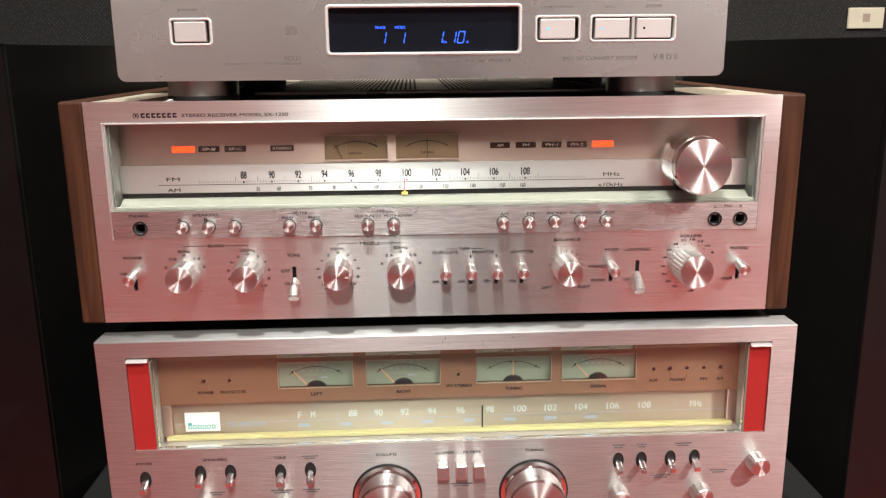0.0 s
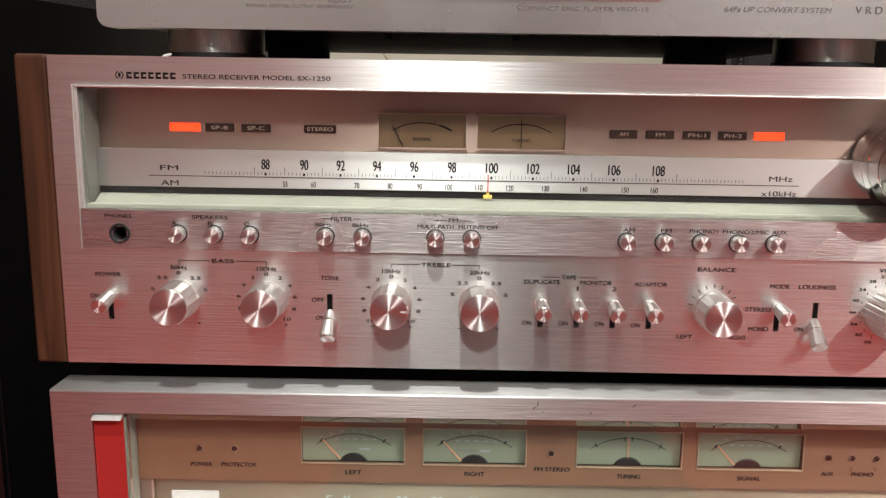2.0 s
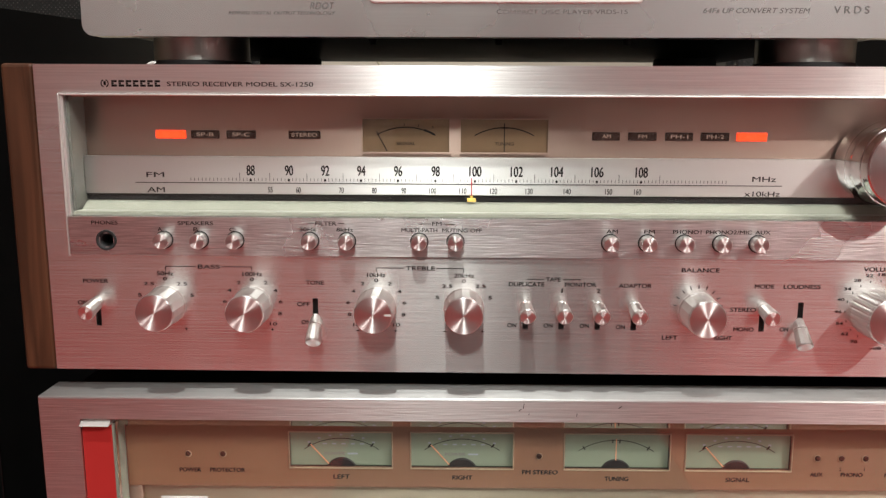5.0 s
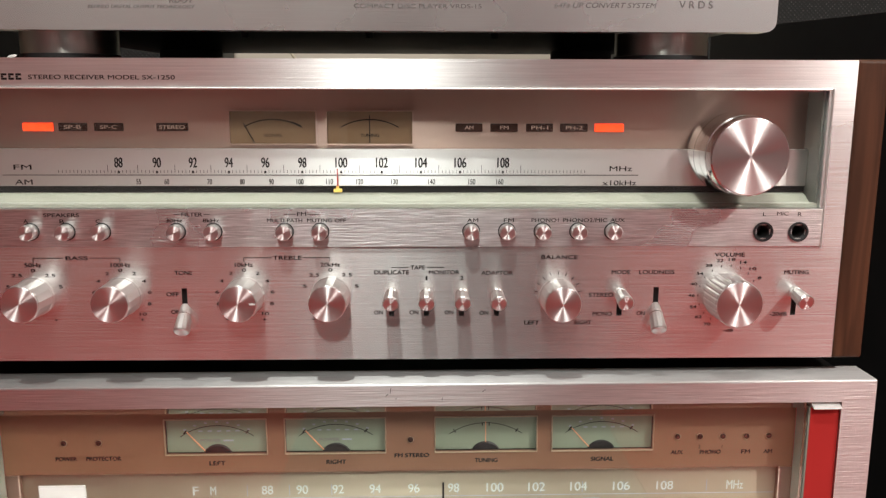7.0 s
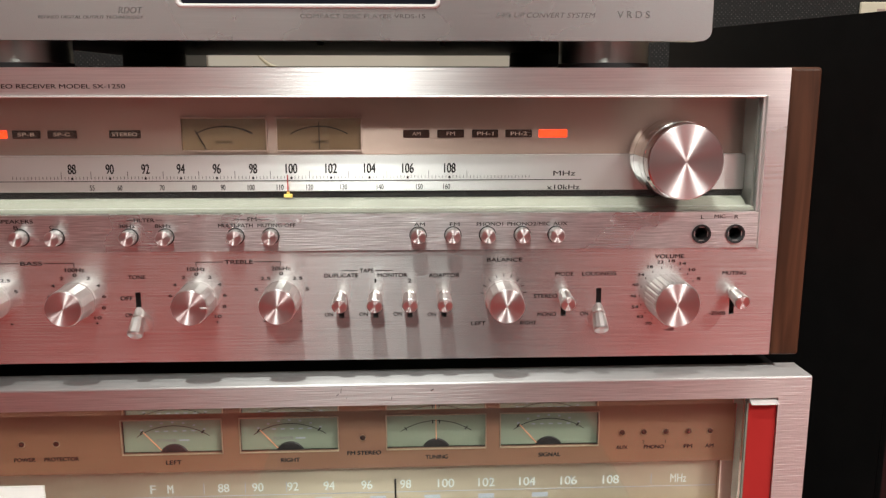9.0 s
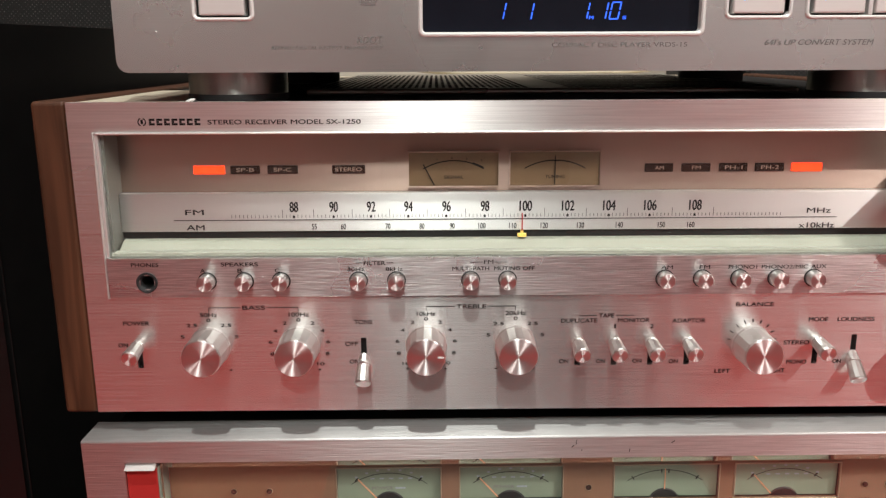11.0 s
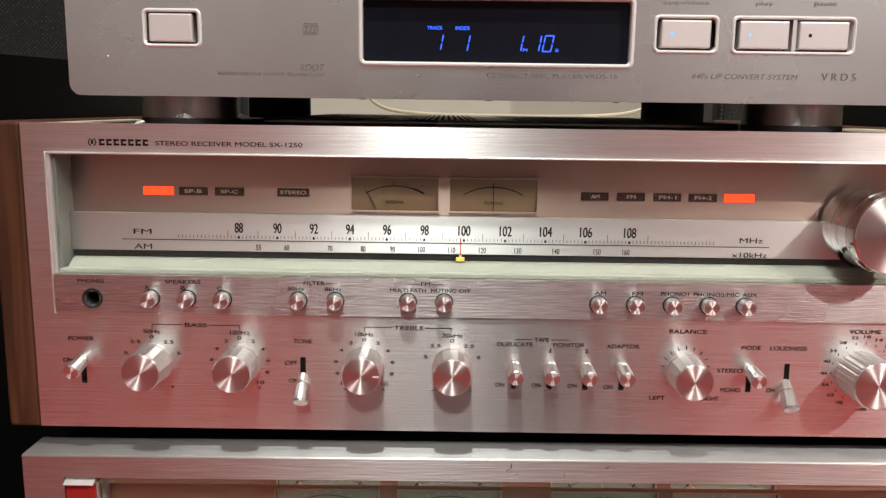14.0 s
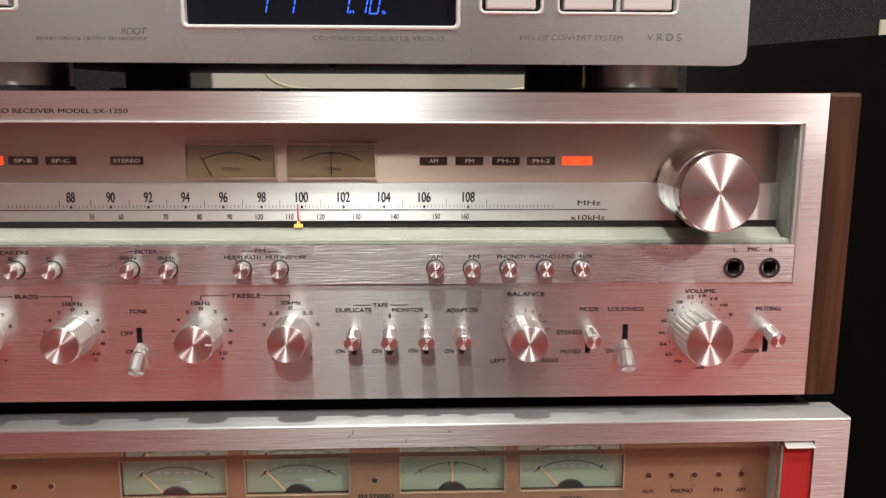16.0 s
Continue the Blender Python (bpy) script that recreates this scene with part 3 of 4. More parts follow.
# the two meters
for x0, x1, word in ((-0.088, -0.038, "SIGNAL"), (-0.033, 0.017, "TUNING")):
    m = part("meter", holed(x0, x1, 0.9215, 0.9412, [(x0 + 0.0007, x1 - 0.0007, 0.9222, 0.9405)], wb - 0.0022, wb - 0.0002), BACK_ALU, rc, "tan dial meter with a black needle")
    part("meter_card", box(x0 + 0.0007, x1 - 0.0007, wb - 0.0009, wb - 0.0003, 0.9222, 0.9405), METER, m)
    c = (x0 + x1) / 2
    ring_print(c, 0.9030, 0.0327, 0.0333, wb - 0.0011, 60, 120, m)
    letters(word, c, 0.9270, wb - 0.0012, m, 0.0018, 0.0105)
    if word == "SIGNAL":
        bar(c - 0.0165, 0.9340, c - 0.0105, 0.9226, 0.0006, wb - 0.0016, m, INK)
        ring_print(c, 0.9030, 0.0325, 0.0337, wb - 0.00115, 61, 72, m)
        for k, w in enumerate("1235"):
            letters(w, c - 0.009 + 0.008 * k, 0.9375 - abs(k - 1) * 0.0007, wb - 0.0011, m, 0.0012)
    else:
        bar(c, 0.9385, c, 0.9226, 0.0005, wb - 0.0016, m, INK)
        mark(c - 0.0022, c + 0.0022, 0.9355, 0.9361, wb - 0.0012, m)

# dial scale printing
sy = 0.0148
for n, x in ((88, -0.1498), (90, -0.1283), (92, -0.1080), (94, -0.0878), (96, -0.0672), (98, -0.0463), (100, -0.0242), (102, -0.0012), (104, 0.0212), (106, 0.0435), (108, 0.0680)):
    letters(str(n), x, 0.9118, sy, rc, 0.0056, 0.0022 * len(str(n)), name="dial_number", weight=0.06)
    mark(x - 0.0006, x + 0.0006, 0.9058, 0.9071, sy, rc, name="dial_tick")
xs = [-0.1835, -0.1600, -0.1498, -0.1283, -0.1080, -0.0878, -0.0672, -0.0463, -0.0242, -0.0012, 0.0212, 0.0435, 0.0680, 0.0905, 0.1170]
ticks = bmesh.new()
for a, b in zip(xs, xs[1:]):
    n = max(4, round((b - a) / 0.0021))
    for k in range(n):
        x = a + (b - a) * k / n
        tall = 0.0045 if (k == n // 2 and -0.17 < a < 0.09) else 0.0016
        box(x - 0.00012, x + 0.00012, sy, sy + 0.00015, 0.9060, 0.9060 + tall, bm=ticks)
tagged(part("dial_ticks", ticks, INK, rc), kind="stuff")
for n, x in ((55, -0.1390), (60, -0.1232), (70, -0.0990), (80, -0.0805), (90, -0.0640), (100, -0.0478), (110, -0.0310), (120, -0.0138), (130, 0.0060), (140, 0.0272), (150, 0.0502), (160, 0.0663)):
    letters(str(n), x, 0.9010, sy, rc, 0.0030, 0.0013 * len(str(n)), name="dial_number")
mark(-0.2150, 0.1460, 0.9046, 0.9050, sy, rc)
for w, x, z, wd in (("FM", -0.2035, 0.9092, 0.0100), ("AM", -0.2035, 0.9008, 0.0098), ("MHz", 0.1357, 0.9085, 0.0130), ("x10kHz", 0.1352, 0.9003, 0.0195)):
    letters(w, x, z, sy, rc, 0.0028, wd)
ptr = part("dial_pointer", box(-0.0264, -0.0258, 0.0120, 0.0124, 0.8975, 0.9085), RED, rc, "red dial pointer")
part("pointer_base", box(-0.0285, -0.0237, 0.0118, 0.0140, 0.8952, 0.8972, 0.0003), YELLOW, ptr, "yellow pointer base")
part("pointer_stem", box(-0.0268, -0.0254, 0.0119, 0.0139, 0.8973, 0.8986), YELLOW, ptr)

# round push buttons of the strip
BX = [-0.1945, -0.1748, -0.1553, -0.1142, -0.0940, -0.0545, -0.0348, 0.0492, 0.0692, 0.0892, 0.1092, 0.1288]
for x in BX:
    b = part("push_button", lathe(x, 0.8750, [(0.0044, -0.0010), (0.0044, -0.0072), (0.0040, -0.0080)], 28), KNOB, rc, "round metal push button")
    part("collar", lathe(x, 0.8750, [(0.0050, -0.0009), (0.0050, -0.0018), (0.0048, -0.0020)], 28), BLACK, b, "black collar")
    part("button_face", lathe(x, 0.8750, [(0.0039, -0.0075), (0.0039, -0.0082), (0.0003, -0.0083)], 32), SPUN, b, centre=(x, -0.0082, 0.8750))
for x in (-0.2265, 0.2140, 0.2340):
    bm = bmesh.new()
    rows = [[bm.verts.new((x + r * math.cos(2 * math.pi * k / 32), y, 0.8745 + r * math.sin(2 * math.pi * k / 32))) for k in range(32)] for r, y in ((0.0056, -0.0015), (0.0056, -0.0024), (0.0047, -0.0024), (0.0036, -0.0008), (0.0036, 0.012), (0.0002, 0.012))]
    for a, c in zip(rows, rows[1:]):
        for k in range(32):
            bm.faces.new((a[k], c[k], c[(k + 1) % 32], a[(k + 1) % 32]))
    bmesh.ops.recalc_face_normals(bm, faces=bm.faces)
    part("jack_socket", bm, RUBBER, rc, "black jack socket")
fy = -0.0018
for w, x, z, wd in (("PHONES", -0.2270, 0.8842, 0.0145), ("SPEAKERS", -0.1770, 0.8842, 0.0195), ("A", -0.1967, 0.8808, 0.0024), ("B", -0.1770, 0.8808, 0.0024), ("C", -0.1572, 0.8808, 0.0024), ("FILTER", -0.1055, 0.8845, 0.0115), ("30Hz", -0.1155, 0.8812, 0.0090), ("8kHz", -0.0952, 0.8812, 0.0090), ("FM", -0.0450, 0.8848, 0.0050), ("MULTI-PATH", -0.0545, 0.8812, 0.0195), ("MUTING OFF", -0.0313, 0.8812, 0.0215), ("AM", 0.0500, 0.8812, 0.0062), ("FM", 0.0702, 0.8812, 0.0056), ("PHONO1", 0.0905, 0.8812, 0.0152), ("PHONO2/MIC", 0.1130, 0.8812, 0.0248), ("AUX", 0.1312, 0.8812, 0.0082), ("L", 0.2140, 0.8845, 0.0018), ("MIC", 0.2243, 0.8848, 0.0065), ("R", 0.2340, 0.8845, 0.0022)):
    letters(w, x, z, fy, strip, 0.0021, wd)
for x0, x1 in ((-0.1155, -0.1118), (-0.0990, -0.0955), (-0.0550, -0.0480), (-0.0420, -0.0352)):
    mark(x0, x1, 0.8845, 0.8848, fy, strip)

# knobs and levers of the lower panel
KZ = 0.8378
for x in (-0.1960, -0.1475, -0.0785, -0.0300):
    knob("tone_knob", x, KZ, 0.0105, 0.0, -0.0190, rc, 16, "faceted metal knob with a turned face")
knob("balance_knob", 0.0992, KZ - 0.001, 0.0103, 0.0, -0.0190, rc, 16, "faceted metal knob with a turned face")
knob("volume_knob", 0.1965, KZ - 0.0012, 0.0133, 0.0, -0.0195, rc, ribs=26, label="ribbed metal volume knob")
part("knob_mark", box(-0.0722, -0.0688, -0.0199, -0.0196, KZ - 0.0004, KZ + 0.0004), WHITE, rc)
tk = lathe(0.1965, 0.9180, [(0.0214, 0.0195), (0.0219, 0.0180), (0.0219, -0.0120), (0.0215, -0.0126), (0.0215, -0.0140), (0.0217, -0.0146), (0.0213, -0.0192), (0.0206, -0.0200)], 64)
tkb = part("tuning_knob", tk, CHROME, rc, "large polished tuning knob")
part("knob_face", lathe(0.1965, 0.9180, [(0.0205, -0.0196), (0.0205, -0.0206), (0.0201, -0.0208), (0.0003, -0.0206)], 72), SPUN, tkb, centre=(0.1965, -0.02, 0.9180))
for x in (-0.2345, 0.0043, 0.0242, 0.0442, 0.0642, 0.1347, 0.2355):
    lever(x, 0.8392, rc)
for x in (-0.1125, 0.1555):
    lever(x, 0.8292, rc, length=0.0140, down=44.0)
for x in (-0.2345, -0.1125, 0.0043, 0.0242, 0.0442, 0.0642, 0.1347, 0.1555, 0.2355):
    part("slot_inside", box(x - 0.0022, x + 0.0022, 0.0042, 0.0060, 0.8245, 0.8425), BLACK, rc)
py = -0.0002
for w, x, z, wd in (("POWER", -0.2350, 0.8512, 0.0140), ("BASS", -0.1712, 0.8597, 0.0122), ("TREBLE", -0.0540, 0.8597, 0.0160), ("50Hz", -0.1958, 0.8557, 0.0092), ("100Hz", -0.1472, 0.8557, 0.0108), ("10kHz", -0.0785, 0.8557, 0.0100), ("20kHz", -0.0300, 0.8557, 0.0110), ("TONE", -0.1125, 0.8512, 0.0098), ("OFF", -0.1192, 0.8388, 0.0068), ("ON", -0.1180, 0.8286, 0.0050), ("BALANCE", 0.0995, 0.8598, 0.0205), ("MODE", 0.1348, 0.8510, 0.0105), ("LOUDNESS", 0.1553, 0.8510, 0.0200), ("VOLUME", 0.1965, 0.8610, 0.0172), ("MUTING", 0.2357, 0.8507, 0.0140), ("TAPE", 0.0192, 0.8540, 0.0080), ("DUPLICATE", 0.0045, 0.8512, 0.0195), ("MONITOR", 0.0342, 0.8512, 0.0172), ("ADAPTOR", 0.0642, 0.8508, 0.0180), ("1", 0.0242, 0.8478, 0.0008), ("2", 0.0442, 0.8478, 0.0020), ("STEREO", 0.1240, 0.8378, 0.0140), ("MONO", 0.1250, 0.8266, 0.0110), ("LEFT", 0.0845, 0.8215, 0.0085), ("RIGHT", 0.1140, 0.8215, 0.0095), ("ON", -0.2432, 0.8388, 0.0050), ("ON", 0.1472, 0.8268, 0.0046), ("-20dB", 0.2270, 0.8262, 0.0100), ("ON", -0.0032, 0.8278, 0.0050), ("ON", 0.0170, 0.8278, 0.0050), ("ON", 0.0370, 0.8278, 0.0050), ("ON", 0.0570, 0.8274, 0.0050)):
    letters(w, x, z, py, rc, 0.0023, wd)
for a, b, c, d in ((-0.1955, -0.1785, -0.1640, -0.1472), (-0.0785, -0.0630, -0.0450, -0.0300)):
    mark(a, b, 0.8596, 0.8599, py, rc), mark(c, d, 0.8596, 0.8599, py, rc)
    mark(a, a + 0.0003, 0.8574, 0.8595, py, rc), mark(d - 0.0003, d, 0.8574, 0.8595, py, rc)
mark(0.0045, 0.0140, 0.8539, 0.8542, py, rc), mark(0.0245, 0.0342, 0.8539, 0.8542, py, rc)
# figures round the knobs
for x, figs in ((-0.1960, ("2.5", "5")), (-0.1475, ("2", "4", "6", "8", "10")), (-0.0785, ("2", "4", "6", "8", "10")), (-0.0300, ("2.5", "5"))):
    letters("0", x, 0.8527, py, rc, 0.0019, 0.0021)
    for k, w in enumerate(figs):
        a = radians(90 - (34 if len(figs) == 2 else 27) * (k + 1) * (1.0 if k else 1.05))
        for s in (-1, 1):
            letters(w, x + s * 0.0158 * math.cos(a), KZ + 0.0148 * math.sin(a), py, rc, 0.0018, 0.0018 * len(w) + 0.0003)
    for s, w in ((-1, "-"), (1, "+")):
        letters(w, x + s * 0.0105, 0.8240, py, rc, 0.0016 if w == "+" else 0.0005, 0.0016)
for k, w in enumerate(("8", "10", "14", "18", "22", "28", "34", "40", "46", "54", "62", "70")):
    a = radians(28 + 19.2 * k)
    letters(w, 0.1965 + 0.0205 * math.cos(a), KZ + 0.0205 * math.sin(a), py, rc, 0.0017, 0.0017 * len(w) + 0.0004)
    mark(0.1965 + 0.0168 * math.cos(a) - 0.0001, 0.1965 + 0.0168 * math.cos(a) + 0.0002, KZ + 0.0168 * math.sin(a) - 0.0006, KZ + 0.0168 * math.sin(a) + 0.0006, py, rc, name="volume_tick")
letters("-dB", 0.1985, 0.8165, py, rc, 0.0017, 0.0060)
for k in range(9):
    a = radians(10 + 20 * k)
    bar(0.0992 + 0.0118 * math.cos(a), KZ + 0.0118 * math.sin(a), 0.0992 + 0.0138 * math.cos(a), KZ + 0.0138 * math.sin(a), 0.0003, py - 0.0003, rc, INK, "balance_tick")
# name on the header: plain shapes for the maker's mark, then words
ring_print(-0.2224, 0.9590, 0.0016, 0.0022, py, 110, 250, rc, name="maker_mark")
ring_print(-0.2224, 0.9590, 0.0016, 0.0022, py, -70, 70, rc, name="maker_mark")
mark(-0.2230, -0.2218, 0.9580, 0.9602, py, rc, name="maker_mark")
for k in range(7):
    x = -0.2190 + 0.00387 * k
    mark(x + 0.0002, x + 0.0031, 0.9596, 0.9607, py, rc, name="maker_mark")
    mark(x + 0.0002, x + 0.0031, 0.9573, 0.9584, py, rc, name="maker_mark")
    mark(x + 0.0002, x + 0.0014, 0.9585, 0.9595, py, rc, name="maker_mark")
letters("STEREO RECEIVER MODEL SX-1250", -0.1500, 0.9588, py, rc, 0.0023, 0.0780)

# ---- a slack cable behind the player ----
def slack_cable(x0, x1, y, low, r):
    """A thin cable that lies on the rear edge and rises out of sight at both ends."""
    bm, rings = bmesh.new(), []
    for k in range(61):
        v = k / 30 - 1
        mid = Vector(((x0 + x1) / 2 + v * (x1 - x0) / 2, y, low + r + 0.014 * v ** 4 + 0.05 * v ** 16))
        rings.append([bm.verts.new(mid + Vector((0, r * math.cos(a * math.pi / 5), r * math.sin(a * math.pi / 5)))) for a in range(10)])
    for p, q in zip(rings, rings[1:]):
        for a in range(10):
            bm.faces.new((p[a], p[(a + 1) % 10], q[(a + 1) % 10], q[a]))
    bm.faces.new(rings[0]), bm.faces.new(rings[-1])
    bmesh.ops.recalc_face_normals(bm, faces=bm.faces)
    return tagged(part("cable", bm, CABLE, smooth=True), "cream cable lying slack along the receiver's rear edge", "cable")


slack_cable(-0.137, 0.205, 0.470, 0.9687, 0.0022)

# ---- the disc player ----
cd = thing("disc_player", (-0.0095, 0.18, 0.9686), "silver compact disc player with a blue lit display", "disc player")
cx0, cx1, cz0, cz1 = -0.2325, 0.2135, 0.9835, 1.118
fp = holed(cx0, cx1, cz0, cz1, [(-0.0805, 0.0615, 1.0015, 1.0355), (-0.1905, -0.1645, 1.0100, 1.0262), (0.0730, 0.1035, 1.0098, 1.0268), (0.1135, 0.1745, 1.0098, 1.0268)], 0.0, 0.012)
corner = [e for e in fp.edges if abs(e.verts[0].co.x - e.verts[1].co.x) < 1e-6 and abs(e.verts[0].co.z - e.verts[1].co.z) < 1e-6 and min(abs(e.verts[0].co.x - cx0), abs(e.verts[0].co.x - cx1)) < 1e-5 and min(abs(e.verts[0].co.z - cz0), abs(e.verts[0].co.z - cz1)) < 1e-5]
bmesh.ops.bevel(fp, geom=corner, offset=0.006, segments=6, profile=0.5, affect="EDGES")
cdf = part("front_panel", fp, CD_ALU, cd, "satin aluminium front panel")
part("chassis", box(cx0 + 0.004, cx1 - 0.004, 0.0125, 0.345, cz0 + 0.0035, cz1 - 0.003, 0.001), BLACK, cd)
for x in (-0.1805, 0.1615):
    part("foot", upright(x, 0.0375, [(0.0255, 0.9687), (0.0265, 0.9692), (0.0265, 0.9862), (0.0255, 0.987)], 96), FOOT_METAL, cd, "round grey metal foot")
    part("foot_ring", upright(x, 0.0375, [(0.0268, 0.9688), (0.0270, 0.9690), (0.0270, 0.9718), (0.0267, 0.9720)], 96), RUBBER, cd)
    part("foot", upright(x, 0.290, [(0.0255, 0.9687), (0.0265, 0.9692), (0.0265, 0.9862), (0.0255, 0.987)], 48), RUBBER, cd)
for x in (-0.085, -0.010, 0.066):
    part("screw", upright(x, 0.06, [(0.0018, 0.9835), (0.0028, 0.9872)], 12), BLACK, cd)
rim(-0.0810, 0.0620, 1.0005, 1.0365, 0.0022, -0.0012, 0.008, cd, BEZEL, "display_frame", 0.0032)
dsp = part("display", box(-0.0790, 0.0600, 0.0040, 0.0075, 1.0025, 1.0345), PANEL_DARK, cd, "dark display with blue figures")
dy = 0.0037


def digit(c, x, z, h, w, sl=0.2, t=0.0006):
    segs = {"0": "abcdef", "1": "bc"}[c]
    at = lambda u, v: (x + (u - 0.5) * w + (v - 0.5) * h * sl, z + (v - 0.5) * h)
    ends = {"a": (0, 1, 1, 1), "b": (1, .55, 1, .97), "c": (1, .03, 1, .45), "d": (0, 0, 1, 0), "e": (0, .03, 0, .45), "f": (0, .55, 0, .97)}
    for s in segs:
        u0, v0, u1, v1 = ends[s]
        bar(*at(u0, v0), *at(u1, v1), t, dy, dsp, BLUE, "display_segment")


digit("1", -0.0395, 1.0130, 0.0080, 0.0036)
digit("1", -0.0255, 1.0128, 0.0080, 0.0036)
digit("1", 0.0025, 1.0130, 0.0080, 0.0036)
digit("1", 0.0118, 1.0130, 0.0080, 0.0036)
digit("0", 0.0178, 1.0130, 0.0080, 0.0044)
letters("TRACK", -0.0415, 1.0203, dy, dsp, 0.0018, 0.0080, BLUE)
letters("INDEX", -0.0270, 1.0203, dy, dsp, 0.0018, 0.0075, BLUE)
letters("M", 0.0058, 1.0096, dy, dsp, 0.0016, 0.0022, BLUE)
letters("S", 0.0224, 1.0096, dy, dsp, 0.0016, 0.0018, BLUE)


def cd_button(x0, x1, lit, label):
    b = part("push_button", box(x0 + 0.0004, x1 - 0.0008, -0.0012, 0.0080, 1.0113, 1.0254, 0.0008, 3), BUTTON, cd, label)
    if lit:
        if lit == 3:
            tri = lathe(x0 + 0.0060, 1.0183, [(0.0012, -0.0008), (0.0012, -0.0013)], 3)
            part("button_light", tri, BLUE_LAMP, b, "blue triangular light")
        else:
            part("button_light", box(x0 + 0.0052, x0 + 0.0068, -0.0013, -0.0008, 1.0175, 1.0192), BLUE_LAMP if lit == 1 else INK, b, "blue light" if lit == 1 else "")


def button_rim(x0, x1):
    rim(x0, x1, 1.0085, 1.0280, 0.0017, -0.0011, 0.004, cd, BEZEL, "button_frame", 0.0030)
    part("button_well", box(x0 + 0.001, x1 - 0.001, 0.0085, 0.0100, 1.0095, 1.0270), BLACK, cd)


button_rim(-0.1930, -0.1622), button_rim(0.0715, 0.1052), button_rim(0.1118, 0.1760)
cd_button(-0.1897, -0.1660, 0, "silver rectangular power button")
cd_button(0.0750, 0.1018, 1, "silver button with a blue light")
cd_button(0.1152, 0.1420, 3, "silver button with a blue light")
cd_button(0.1460, 0.1728, 2, "silver pause button")
part("button_divider", box(0.1430, 0.1450, -0.0008, 0.0080, 1.0102, 1.0262), SATIN, cd)
ty = -0.0003
for w, x, z, h, wd, sl in (("power", -0.1782, 1.0333, 0.0020, 0.0145, 0), ("open/close", 0.0875, 1.0338, 0.0024, 0.0235, 0), ("play", 0.1278, 1.0338, 0.0024, 0.0090, 0), ("pause", 0.1590, 1.0338, 0.0024, 0.0115, 0), ("RDOT", -0.1052, 0.9992, 0.0034, 0.0130, 0.25), ("REFINED DIGITAL OUTPUT TECHNOLOGY", -0.1265, 0.9955, 0.0017, 0.0560, 0.2), ("COMPACT DISC PLAYER VRDS-15", 0.0198, 0.9964, 0.0022, 0.0680, 0), ("64Fs UP CONVERT SYSTEM", 0.1203, 0.9972, 0.0027, 0.0550, 0.25), ("V R D S", 0.1690, 0.9977, 0.0037, 0.0180, 0)):
    letters(w, x, z, ty, cdf, h, wd, CD_INK, slant=sl, weight=0.0)
for k in range(4):
    x = -0.1098 + 0.0021 * k
    part("disc_mark", holed(x, x + 0.0018, 1.0170, 1.0203, [(x + 0.0004, x + 0.0014, 1.0174, 1.0199)], ty, ty + 0.0002), GREY_INK, cdf)
for z in (1.0159, 1.0210):
    mark(-0.1096, -0.1020, z, z + 0.0006, ty, cdf, GREY_INK, "disc_mark")

# ---- the lower receiver ----
sr = thing("stereo_receiver", (0.008, 0.2, 0.595), "silver vintage receiver with four meters, red reflection painted on its dial ends", "receiver", "stacked receivers")
sx0, sx1, sy0 = -0.2675, 0.2835, -0.010
win = (-0.2450, 0.2640, 0.6965, 0.7750)
fr = holed(sx0, sx1, 0.612, 0.7871, [win], sy0, 0.0135)
part("front_frame", fr, ALU_FRAME, sr, "brushed aluminium front frame")
top_round = [(sy0 + 0.0011 - 0.0011 * math.cos(radians(9 * k)), 0.7872 + 0.0011 * math.sin(radians(9 * k))) for k in range(11)]
tops = part("front_top", extruded(sx0, sx1, top_round + [(0.0145, 0.7883), (0.0145, 0.7872)]), ALU_TOP, sr, "rounded brushed metal top edge")
tops.data.polygons.foreach_set("use_smooth", [abs(p.normal.x) < 0.5 for p in tops.data.polygons])
tops.data.set_sharp_from_angle(angle=radians(30))
part("chassis", box(sx0 + 0.010, sx1 - 0.010, 0.0150, 0.40, 0.615, 0.7860), BLACK, sr)
for fx in (-0.21, 0.22):
    for fy_ in (0.06, 0.34):
        part("foot", upright(fx, fy_, [(0.018, 0.5953), (0.02, 0.6145)], 24), RUBBER, sr)
# the room's red reflection in these silver blocks is painted as their colour
for x0, x1 in ((-0.2448, -0.2280), (0.2470, 0.2638)):
    e = part("dial_end", box(x0, x1, -0.0085, 0.0130, 0.6967, 0.7715), RED, sr, "silver dial end block with its red reflection painted on")
    xi = x1 + 0.0001 if x0 < 0 else x0 - 0.0011
    part("end_liner", box(xi, xi + 0.001, -0.0084, 0.0084, 0.6967, 0.7715), LIP, e)
    cap = box(x0 + 0.0001, x1 - 0.0001, -0.0125, 0.0, 0.7716, 0.7749)
    for v in cap.verts:
        if v.co.y < 0 and v.co.z > 0.773:
            v.co.y += 0.0060
    part("end_cap", cap, SATIN, e, "polished metal cap")
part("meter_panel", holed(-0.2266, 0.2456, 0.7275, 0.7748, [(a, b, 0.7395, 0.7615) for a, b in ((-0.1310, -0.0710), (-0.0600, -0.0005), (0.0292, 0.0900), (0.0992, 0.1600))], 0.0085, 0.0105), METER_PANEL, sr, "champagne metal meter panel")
part("dial_panel", box(-0.2278, 0.2468, 0.0125, 0.0134, 0.6967, 0.7273), DIAL, sr, "pale yellow dial")
part("dial_edge", box(-0.2240, 0.2430, 0.0060, 0.0122, 0.6968, 0.7000, 0.0006), DIAL_EDGE, sr, "dial edge with yellow dial light put into its colour")
